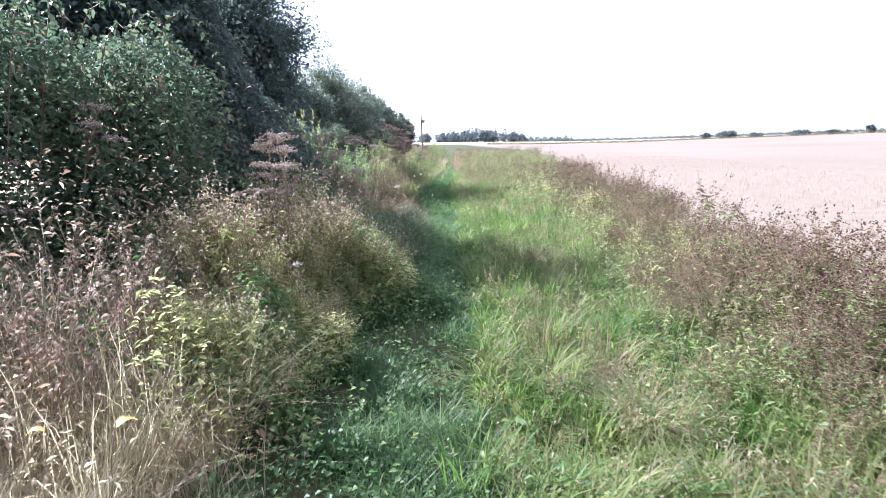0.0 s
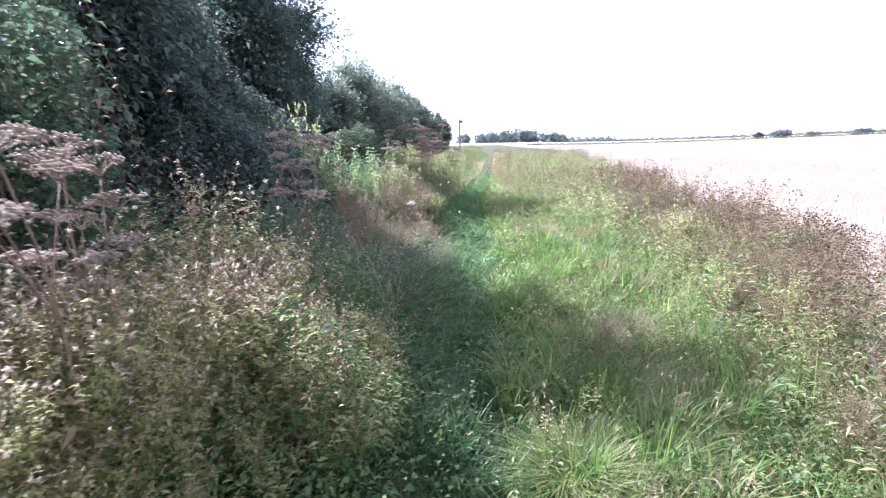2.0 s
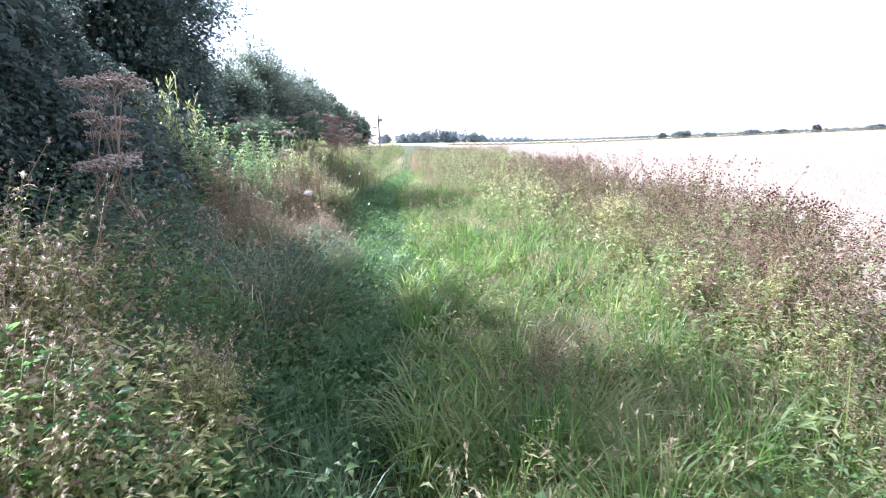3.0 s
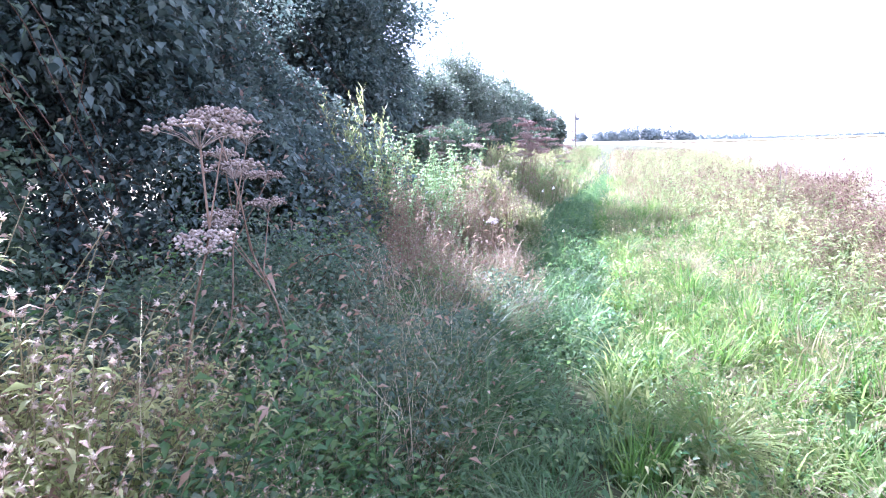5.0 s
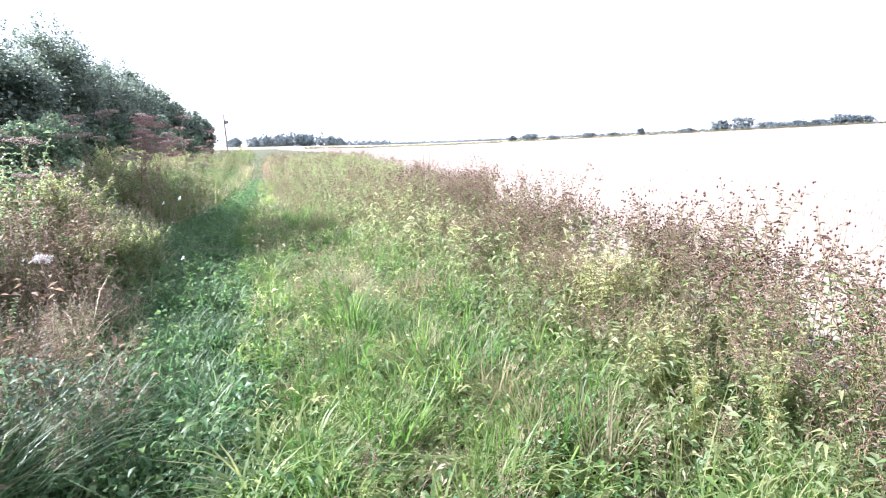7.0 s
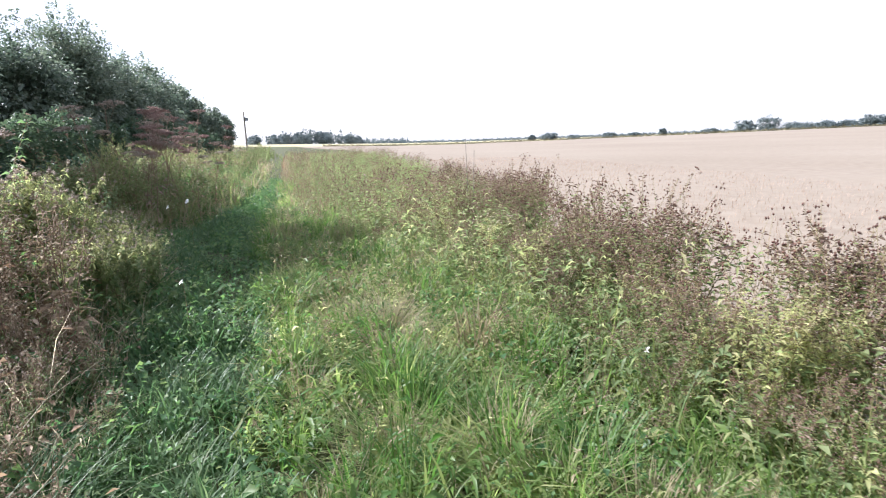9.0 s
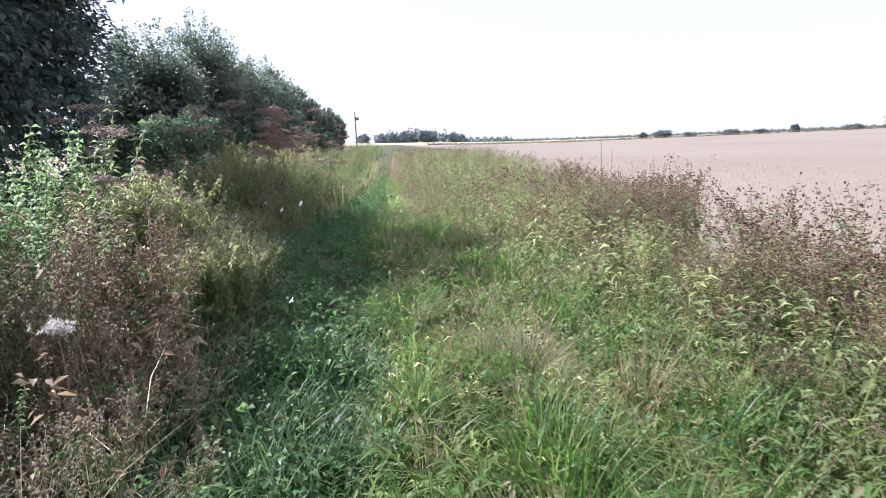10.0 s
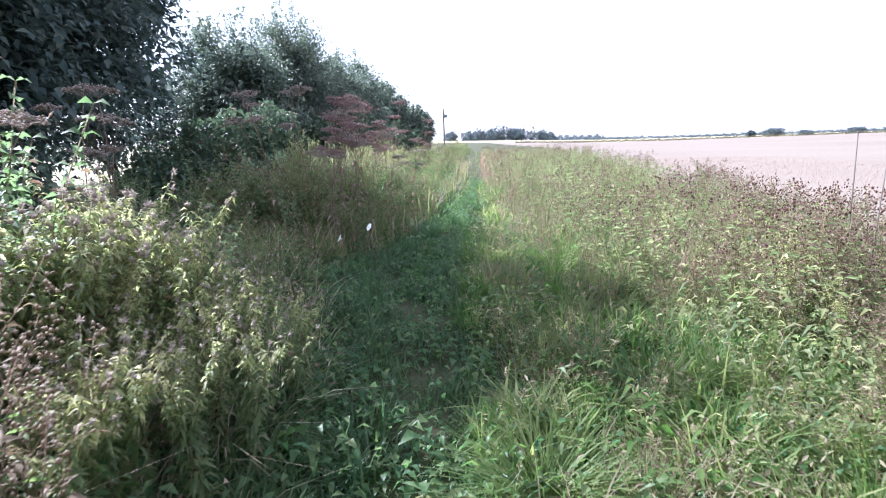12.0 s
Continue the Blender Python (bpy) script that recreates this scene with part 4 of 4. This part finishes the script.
plant_out(protos("field_fleabane", FLEABANE, MATS_FLEABANE, "leafy yellow-green fleabane among the weeds by the stubble", "weed", "fleabane by the stubble"),
          x, y, rng.uniform(0.45, 0.8, len(x)))


n = 420
x, y = scatter(n, lambda y: np.interp(y, [13, 16, 22, 32, 75], [2.0, 1.5, 1.35, 1.7, 3.5]), at(outer_x, 0.0), 13.0, 60.0, 1.7)
joined_weeds("far_weed_growth", LIGHT_REDSHANK, MATS_REDSHANK, x, y, rng.uniform(0.6, 1.08, n), "brown weeds filling the margin farther along the field")
n = 210
x, y = scatter(n, at(track_x, 0.45), at(inner_x, 0.3), 1.6, 17.0, 1.0)
k = waves(x, y, 0.9, 183) > -0.25
joined_weeds("leafy_verge_weeds", LIGHT_THISTLE, weed_mats(M_STEM, M_HERB, M_NETTLE, M_BENT), x[k], y[k], rng.uniform(0.2, 0.42, k.sum()), "low leafy green weeds scattered through the verge grass")
x, y = scatter(n, at(track_x, 0.45), at(inner_x, 0.3), 1.6, 17.0, 1.0)
k = waves(x, y, 0.9, 187) > -0.1
joined_weeds("pale_verge_weeds", LIGHT_REDSHANK, weed_mats(M_STEM, M_YELLOW, M_BENTGREEN, M_BENT), x[k], y[k], rng.uniform(0.2, 0.42, k.sum()), "low pale yellow-green weeds scattered through the verge grass")
n = 190
x, y = scatter(n, at(track_x, 0.55), at(inner_x, -0.1), 2.0, 16.0, 1.0)
joined_weeds("low_verge_weeds", LIGHT_REDSHANK, MATS_REDSHANK, x, y, rng.uniform(0.22, 0.42, n), "low brownish weeds scattered through the verge grass")
n = 420
x, y = scatter(n, at(foot_x, -2.0), lambda y: foot_x(y) + np.interp(y, [18, 24, 28], [-0.05, 0.2, 0.6]), 16.0, 70.0, 2.2)
joined_weeds("far_bank_growth", LIGHT_THISTLE, weed_mats(M_STEM, M_OLIVE, M_OLIVE, M_BENT), x, y, bank_rise(x, y) * rng.uniform(0.85, 1.2, n), "withered weeds along the bank farther on")

n = 170
x, y = scatter(n, at(foot_x, -1.9), at(foot_x, -0.1), 12.6, 20.0, 1.0)
joined_weeds("bank_growth", LIGHT_THISTLE, weed_mats(M_STEM, M_HERB, M_OLIVE, M_BENT), x, y, bank_rise(x, y) * rng.uniform(0.8, 1.2, n), "dull green weeds on the shaded bank")
n = 150
x, y = scatter(n, lambda y: np.interp(y, [13.5, 16, 22], [1.8, 1.3, 1.3]), at(inner_x, 0.3), 13.5, 24.0, 1.0)
k = waves(x, y, 1.2, 211) > -0.3
joined_weeds("margin_weeds", LIGHT_REDSHANK, weed_mats(M_DEADSTEM, M_OLIVE, M_RUST, M_RUST), x[k], y[k], rng.uniform(0.35, 0.65, k.sum()), "fawn and brown weeds over the margin")

# ---------------------------------------------------------------- trees and bushes


def crown_shape(centre, radii, clumps, per, leaf, spread, seed, low=-0.5, shell=0.45, taper=0.0):
    """Leaves in clumps over an uneven rounded crown, with gaps between them."""
    g = np.random.default_rng(seed)
    d = unit(g.normal(0, 1, (clumps * 3, 3)))
    d = d[d[:, 2] > low][:clumps]
    lump = 1 + 0.16 * np.sin(d[:, 0] * 5 + seed) + 0.14 * np.sin(d[:, 1] * 7 + 2 * seed) + 0.12 * np.sin(d[:, 2] * 9 + seed)
    d[:, :2] *= (1 - taper * np.clip(d[:, 2:3] + 0.3, 0, 1))
    c = np.asarray(centre) + d * np.asarray(radii) * (lump * g.uniform(shell, 1.0, len(d)) )[:, None]
    size = g.uniform(0.55, 1.3, len(c)) * spread
    k = np.repeat(np.arange(len(c)), per)
    ball = unit(g.normal(0, 1, (len(k), 3))) * (g.random(len(k)) ** 0.6 * g.choice([1.4, 1.9, 2.6], len(k), p=[0.52, 0.42, 0.06]))[:, None]
    b = c[k] + ball * size[k][:, None] * np.array([1, 1, 0.8])
    w = unit(d[k] * 0.8 + g.normal(0, 0.7, (len(k), 3)))
    ln = leaf * g.uniform(0.6, 1.3, len(k))
    return leaves(b, w, ln, ln * g.uniform(0.5, 0.75, len(k)), 0.2, True), c


def shoots(centre, radii, n, length, leaf, seed, taper=0.0):
    """Leafy upright shoots that stand out of the top of a crown."""
    g = np.random.default_rng(seed + 500)
    d = unit(g.normal(0, 1, (n, 3)) + [0, 0, 0.7])
    d[:, 2] = np.abs(d[:, 2])
    d[:, :2] *= (1 - taper * np.clip(d[:, 2:3] + 0.3, 0, 1))
    c = np.asarray(centre) + d * np.asarray(radii) * g.uniform(0.8, 1.02, n)[:, None]
    way = unit(d * 0.6 + [0, 0, 0.9] + g.normal(0, 0.25, (n, 3)))
    ln = g.uniform(0.6, 1.3, n) * length
    m = 34
    k = np.repeat(np.arange(n), m)
    u = g.random(n * m)
    b = c[k] + way[k] * (u * ln[k])[:, None] + g.normal(0, 1, (n * m, 3)) * (0.16 * ln[k] * (1.05 - u))[:, None]
    w = unit(way[k] * 0.7 + g.normal(0, 0.6, (n * m, 3)))
    l2 = leaf * g.uniform(0.6, 1.2, n * m)
    return leaves(b, w, l2, l2 * 0.5, 0.2, True)


def tree(name, x, y, h, r, clumps, per, leaf, spread, mat, label, category, seed, low=-0.55, squash=1.0, trunk_r=0.12, group="hedgerow", taper=0.0):
    z = float(land(np.array(x), np.array(y)))
    root = tagged(new(name), label, category, group)
    root.location = (x, y, z)
    g = np.random.default_rng(seed + 100)
    zc = h * 0.56
    crown, c = crown_shape((0, 0, zc), (r, r * squash, h * 0.45), clumps, per, leaf, spread, seed, low, 0.42, taper)
    crown = join([crown, shoots((0, 0, zc), (r, r * squash, h * 0.45), int(26 + 14 * r), 0.16 * h, leaf * 0.9, seed, taper)])
    part("crown", crown, mat, root)
    p = np.stack([0.1 * np.sin(np.linspace(0, 3, 6) + seed), 0.1 * np.cos(np.linspace(0, 2.5, 6) + seed) - 0.1, np.linspace(-0.05, h * 0.72, 6)], 1)
    part("trunk", tube(p, trunk_r, trunk_r * 0.35, 8), M_BARK, root)
    for i in g.choice(len(c), min(9, len(c)), replace=False):
        s = g.uniform(0.2, 0.75)
        b0 = along(p, [s])[0]
        mid = (b0 + c[i]) / 2 + [0, 0, 0.12 * h * g.uniform(0, 1)]
        part("limb", tube([b0, mid, c[i]], trunk_r * 0.4, 0.012, 5), M_BARK, root)
    return root


for tx, ty, th, tr, clumps, seed, label in [
        (-7.2, 9.4, 6.2, 1.9, 330, 3, "dense dark green hedgerow tree standing over brambles"),
        (-4.2, 8.8, 5.5, 1.0, 280, 4, "dense dark green hedgerow tree rising out of brambles"),
        (-6.35, 17.9, 6.4, 2.5, 480, 5, "dark leafy hedgerow tree with gaps low in its crown"),
        (-4.95, 16.05, 5.6, 1.0, 200, 7, "dark leafy hedgerow tree behind the nettles"),
        (-8.4, 13.5, 6.0, 2.5, 260, 8, "dense dark green hedgerow tree behind the nettles"),
        (-7.4, 6.3, 5.2, 2.3, 260, 9, "dark green hedgerow tree behind a bramble mound"),
        (-8.6, 1.0, 5.0, 2.6, 200, 10, "dark green hedgerow tree beside the start of the path"),
        (-9.4, 19.5, 3.2, 2.6, 70, 12, "dark green tree on the far side of the hedge"),
        (-9.0, 25.0, 3.2, 2.6, 70, 14, "dark green tree on the far side of the hedge"),
        (-7.5, -5.0, 5.0, 2.8, 90, 16, "dark green hedgerow tree")]:
    tree("hedge_tree", tx, ty, th, tr, clumps, 130, 0.095 if ty < 10 else 0.125, 0.37, M_TREE, label, "tree", seed, -0.85)
for i, (tx, ty, th, tr) in enumerate([(-5.3, 29.6, 5.2, 1.8), (-5.9, 26.0, 4.2, 1.7), (-5.2, 33.0, 4.6, 1.9), (-5.0, 37.5, 4.9, 2.0), (-5.2, 43.5, 5.0, 2.2),
                                     (-5.0, 50.5, 4.9, 2.4), (-4.8, 58.0, 4.5, 2.5), (-4.5, 67.0, 4.2, 2.6), (-3.4, 65.0, 4.2, 1.5), (-3.3, 74.0, 4.2, 1.0)]):
    tree("sallow_bush", tx, ty, th, tr, 260 - 15 * i, 100, 0.12 + 0.016 * i, 0.25 + 0.05 * tr, M_SALLOW, "grey-green sallow bush in the hedgerow", "bush", 20 + i, -0.95, 1.25, 0.09, "hedgerow", 0.3)


def mound(name, x, y, rx, ry, h, n, leaf, mat, label, seed, canes, cone=0.0):
    """A bramble thicket: a deep shell of leaves over arching canes."""
    z0 = float(land(np.array(x), np.array(y)))
    root = tagged(new(name), label, "bramble", "brambles")
    root.location = (x, y, z0)
    g = np.random.default_rng(seed)
    d = unit(g.normal(0, 1, (n, 3)))
    d[:, 2] = np.abs(d[:, 2])
    lump = 1 + 0.13 * np.sin(d[:, 0] * 6 + seed) * np.cos(d[:, 1] * 5) + 0.1 * np.sin(d[:, 2] * 8 + seed) + 0.06 * np.sin(d[:, 1] * 17 + d[:, 0] * 13)
    knot = unit(g.normal(0, 1, (70, 3)))
    near = np.max(d @ knot.T, axis=1)
    lump = lump + 0.2 * np.clip((near - 0.93) / 0.07, 0, 1) - 0.08
    b = d * np.array([rx, ry, h]) * (lump * (1 - np.abs(g.normal(0, 0.14, n))))[:, None]
    b[:, :2] *= (1 - cone * np.clip(b[:, 2:3] / h, 0, 1))
    w = unit(d * 0.6 + g.normal(0, 0.6, (n, 3)) + [0, 0, 0.15])
    ln = leaf * g.uniform(0.6, 1.3, n)
    part("leaf_mass", leaves(b, w, ln, ln * 0.68, 0.3, True), mat, root)
    k = n // 16
    d2 = d[:k]
    w2 = unit(g.normal(0, 1, (k, 3)))
    tagged(part("withered_leaf_mass", leaves(b[:k] + d2 * 0.02, w2, ln[:k] * 0.9, ln[:k] * 0.4, 0.4, True), M_REDDISH, root, "withered reddish-brown leaves"), kind="stuff")
    for i in range(canes):
        a, a2 = g.uniform(0, 2 * np.pi), g.uniform(-0.7, 0.7)
        s = np.linspace(0, 1, 8)
        r0, r1 = g.uniform(0.2, 0.6), g.uniform(1.0, 1.35)
        rr = r0 + (r1 - r0) * s
        hh = h * (0.55 + 0.75 * s * (1 - s) * 2.4 - 0.35 * s ** 2) * g.uniform(0.85, 1.15)
        slim = 1 - cone * np.clip(hh / h, 0, 1)
        p = np.stack([np.cos(a + a2 * s) * rr * rx * slim, np.sin(a + a2 * s) * rr * ry * slim, hh], 1)
        c = part("cane", tube(p, 0.006, 0.002, 4), M_CANE, root)
        q = along(p, np.repeat(np.linspace(0.15, 0.999, 22), 3))
        ww = unit(g.normal(0, 1, (len(q), 3)) + [0, 0, 0.1])
        l2 = leaf * g.uniform(0.7, 1.2, len(q))
        part("cane_foliage", leaves(q, ww, l2, l2 * 0.6, 0.35), mat, c)
    return root


mound("bramble_thicket", -3.7, 5.5, 1.55, 2.1, 2.6, 46000, 0.068, M_BRAMBLE, "sunlit bramble thicket with arching canes beside the weeds", 3, 26)
# tree leaves instead of bramble leaves: the tree's shade is put into the colour
mound("bramble_thicket", -4.1, 9.9, 2.5, 2.3, 4.0, 70000, 0.07, M_TREE, "tall ivy-green bramble thicket, coloured darker for the shade of a tree", 6, 7, 0.7)
mound("bramble_thicket", -1.75, 7.7, 0.85, 1.5, 0.7, 11000, 0.045, M_BRAMBLE, "low spread of bramble leaves at the foot of the thicket", 15, 10)
mound("bramble_thicket", -4.6, 1.4, 1.8, 2.0, 2.2, 16000, 0.1, M_BRAMBLE, "bramble thicket at the foot of the hedge", 8, 8)
mound("bramble_thicket", -4.6, 13.5, 1.6, 2.6, 1.5, 26000, 0.09, M_IVY, "low bramble growth behind the nettles", 11, 8)
mound("bramble_thicket", -3.9, 22.0, 1.5, 4.2, 1.6, 28000, 0.11, M_IVY, "low bramble growth under the hedgerow bushes", 12, 8)
mound("bramble_thicket", -3.6, 31.5, 1.6, 6.0, 1.8, 26000, 0.14, M_IVY, "long low bramble growth along the hedge", 13, 8)
mound("bramble_thicket", -3.4, 46.0, 1.8, 10.0, 2.0, 14000, 0.2, M_IVY, "long low bramble growth farther along the hedge", 14, 6)

# ---------------------------------------------------------------- the far side of the field


def polar(az, r):
    a = radians(az)
    return math.sin(a) * r, math.cos(a) * r


def far_bush(az, r, width, h, seed, label):
    x, y = polar(az, r)
    z = float(land(np.array(x), np.array(y)))
    root = tagged(new("field_bush"), label, "bush", "bushes beyond the field")
    root.location = (x, y, z)
    crown, c = crown_shape((0, 0, h * 0.5), (width / 2, width / 2, h * 0.48), 60, 40, 0.55, 0.09 * width, seed, -0.9)
    part("crown", crown, M_HAZYLEAF, root)
    part("trunk", tube([(0, 0, -0.1), (0.1, 0, h * 0.3), (0, 0.1, h * 0.6)], 0.25, 0.1, 6), M_BARK, root)


for i, (az, w, h) in enumerate([(45.7, 7.5, 4.6), (47.5, 8.5, 5.6), (49.6, 9, 2.6), (51.6, 9, 2.4), (53.2, 8, 2.3), (54.6, 7, 4.2), (55.9, 8, 3.4),
                               (39.0, 3.0, 2.9), (36.5, 5, 1.4), (34.2, 6.5, 1.7), (28.5, 7.5, 2.9), (26.8, 3.2, 2.2), (30.8, 6, 1.5), (43.0, 6, 1.5)]):
    far_bush(az, 262, w, h, 40 + i, "rounded dark bush on the far field boundary")


def far_band(name, az0, az1, r0, r1, h0, h1, n, leaf, mat, label, category, seed):
    g = np.random.default_rng(seed)
    az = np.radians(g.uniform(az0, az1, n))
    r = g.uniform(r0, r1, n)
    x, y = np.sin(az) * r, np.cos(az) * r
    q = np.degrees(az)
    top = h0 + (h1 - h0) * np.clip(0.5 + 0.35 * np.sin(q * 9 + seed) + 0.3 * np.sin(q * 23 + 1) + 0.2 * np.sin(q * 57), 0, 1)
    z = land(x, y) + g.random(n) ** 0.7 * top
    w = unit(g.normal(0, 1, (n, 3)))
    ln = leaf * g.uniform(0.6, 1.4, n)
    stuff(name, leaves(np.stack([x, y, z], 1), w, ln, ln * 0.7, 0.1, True), [mat], label, category)


# the wood's blue-grey is air haze painted into its leaves
def far_wood():
    g = np.random.default_rng(31)
    vs = []
    for k in range(95):
        az, r = g.uniform(-1.0, 9.8), g.uniform(385, 430)
        x, y = polar(az, r)
        h = g.uniform(6.0, 10.5) * (0.75 if az < 2 else 1.0) * (1 - 0.5 * max(0.0, az - 8.3) / 1.5)
        w = g.uniform(2.0, 3.6)
        vs.append(crown_shape((x, y, float(land(np.array(x), np.array(y))) + h * 0.5), (w, w, h * 0.5), 26, 12, 0.9, 0.55, k, -1.0)[0])
    stuff("far_wood", join(vs), [M_HAZYLEAF], "low wood on the horizon with blue-grey haze in its leaf colour", "wood")


far_wood()
far_band("far_hedge", 9.0, 14.5, 380, 400, 1.5, 4.0, 3000, 0.8, M_HAZYLEAF, "low hedge running on from the far wood", "hedge", 2)
far_band("skyline_hedge", 13.0, 62.0, 322, 328, 0.3, 1.3, 14000, 0.6, M_HAZYLEAF, "thin dark hedge along the skyline", "hedge", 3)
far_band("field_edge_growth", 6.0, 62.0, 248, 252, 0.25, 0.9, 14000, 0.4, M_FARGRASS, "grey strip of rough grass at the far field edge", "rough grass", 4)


def utility_pole(x, y, h):
    z = float(land(np.array(x), np.array(y)))
    root = tagged(new("utility_pole"), "weathered wooden pole with a small grey box near its top", "pole")
    root.location = (x, y, z)
    part("post", tube(np.stack([np.linspace(0, -0.12, 6), np.zeros(6), np.linspace(-0.2, h, 6)], 1), 0.11, 0.085, 10), M_POLE, root)
    bm = bmesh.new()
    bmesh.ops.create_cube(bm, size=1.0)
    bmesh.ops.scale(bm, vec=(0.42, 0.3, 0.36), verts=bm.verts)
    bmesh.ops.bevel(bm, geom=bm.edges[:], offset=0.03, segments=2, affect="EDGES")
    bmesh.ops.translate(bm, vec=(0.2, 0, h - 0.95), verts=bm.verts)
    me = bpy.data.meshes.new("box")
    bm.to_mesh(me)
    bm.free()
    me.materials.append(M_METAL)
    box = new("box", me)
    box.parent = root
    tagged(box, "grey metal box")
    for k in (-1.15, -0.75):
        part("bracket", tube([(-0.14, 0, h + k), (0.12, 0, h + k)], 0.03, 0.03, 6), M_METAL, root)


utility_pole(-0.9, 83.2, 5.35)


def stake(x, y, h, r, lean, label):
    z = float(land(np.array(x), np.array(y)))
    root = tagged(new("wooden_stake"), label, "stake")
    root.location = (x, y, z)
    part("shaft", tube([(0, 0, -0.1), (lean * 0.5, 0, h * 0.5), (lean, 0, h)], r, r * 0.8, 7), M_POLE, root)
    part("top", tube([(lean, 0, h - 0.004), (lean, 0, h + 0.012), (lean, 0, h + 0.02)], r * 0.8, r * 0.35, 7), M_POLE, root, "weathered chamfered top")


stake(3.06, 13.4, 1.33, 0.0045, -0.05, "thin weathered stake standing among the weeds")
stake(3.0, 13.15, 1.2, 0.004, 0.02, "thin bent stick among the weeds")

# ---------------------------------------------------------------- flowers and odd leaves


def bindweed(x, y, z, size, yaw, tilt):
    """A white trumpet flower on a thin stalk."""
    z0 = float(land(np.array(x), np.array(y)))
    root = tagged(new("white_flower"), "single white bindweed trumpet flower in the grass", "flower", "white flowers")
    root.location = (x, y, z0)
    n_p, rings = 15, [(0.002, -0.9), (0.12, -0.55), (0.3, -0.2), (0.72, 0.0), (1.0, 0.02)]
    v, f = [], []
    for rr, zz in rings:
        for k in range(n_p):
            a = 2 * math.pi * k / n_p
            w = 1 + (0.06 * math.cos(5 * a) if rr > 0.5 else 0)
            v.append((rr * w * math.cos(a) * size, rr * w * math.sin(a) * size, zz * size))
    for i in range(len(rings) - 1):
        for k in range(n_p):
            a, b = i * n_p + k, i * n_p + (k + 1) % n_p
            f += [(a, b, b + n_p), (a, b + n_p, a + n_p)]
    rot = Euler((tilt, 0, yaw)).to_matrix()
    head = np.array([0, 0, z - z0])
    v = np.array([rot @ Vector(p) for p in v]) + head
    part("petals", (v, np.array(f)), M_PETAL, root)
    end = np.array(rot @ Vector((0, 0, -0.9 * size))) + head
    part("stalk", tube([(0.03, 0.02, -0.02), (0.02, 0.0, end[2] * 0.6), end], 0.002, 0.0015, 4), M_STEM, root)


for q in [(1.46, 5.36, 0.09, 0.016, -1.6, 0.5), (2.45, 9.35, 0.27, 0.024, -2.2, 0.8), (-0.3, 13.55, 0.68, 0.026, -1.2, 1.1), (0.12, 11.0, 0.45, 0.02, -1.8, 1.0), (-0.15, 13.9, 0.7, 0.03, -2.0, 1.2)]:
    bindweed(*q)


def down_tuft(x, y, z, size):
    """A ball of white thistledown caught on a dead stalk."""
    z0 = float(land(np.array(x), np.array(y)))
    root = tagged(new("thistledown_tuft"), "ball of white thistledown caught on a dead stalk", "thistledown")
    root.location = (x, y, z0)
    c = np.array([0, 0, z - z0]) + rng.normal(0, size * 0.6, (90, 3)) * [1.5, 0.9, 0.7]
    tagged(part("down", join([knobs(c, size * 0.16, 0.9), bristles(c, 14, size * 0.55, size * 0.06)]), M_DOWN, root), kind="stuff")
    part("stalk", tube([(0.02, 0.01, 0), (0.01, 0, (z - z0) * 0.6), (0, 0, z - z0)], 0.003, 0.002, 4), M_DEADSTEM, root)


down_tuft(-0.51, 9.87, 0.72, 0.027)
down_tuft(-0.8, 3.55, 0.75, 0.016)


def yellowed_dock(x, y, h, size, yaw):
    """A dead stalk that carries a broad yellow leaf."""
    z0 = float(land(np.array(x), np.array(y)))
    root = tagged(new("yellowed_dock"), "dead dock stalk with a broad yellow leaf among bleached stalks", "dock", "yellowed docks")
    root.location, root.rotation_euler = (x, y, z0), (0, 0, yaw)
    p = stem_path(h, 0.06, 0.05)
    part("stalk", tube(p, 0.004, 0.002, 5), M_DEADSTEM, root)
    for s0, turn in ((0.97, 0.6),):
        v, f = dock_leaf(size * rng.uniform(0.85, 1.1), size * 0.55, 0.7)
        c, q = math.cos(turn), math.sin(turn)
        v = np.stack([v[:, 0] * c - v[:, 1] * q, v[:, 0] * q + v[:, 1] * c, v[:, 2]], 1) + along(p, [s0])[0]
        part("leaf", (v, f), M_GOLD, root, "broad yellow leaf")


yellowed_dock(-1.07, 1.78, 0.64, 0.085, 0.4)
yellowed_dock(-1.22, 1.74, 0.58, 0.065, 2.9)


def stubble():
    """Cut straws in drilled rows over the near part of the field."""
    n = 30000
    y = 0.5 + 44 * rng.random(n) ** 1.3
    x = outer_x(y) + 0.05 + 11 * rng.random(n) ** 1.6
    row = np.round(x / 0.16) * 0.16 + rng.normal(0, 0.018, n)
    base = np.stack([row, y, land(row, y) - 0.01], 1)
    vf = blades(base, rng.uniform(0.05, 0.14, n), rng.uniform(0.004, 0.008, n) * (1 + y * 0.02), rng.uniform(0, 6.28, n), np.clip(rng.normal(0.3, 0.2, n), 0, 1), 2)
    stuff("stubble", vf, [M_STRAW], "pale cut straw standing in the harvested field", "stubble")


stubble()
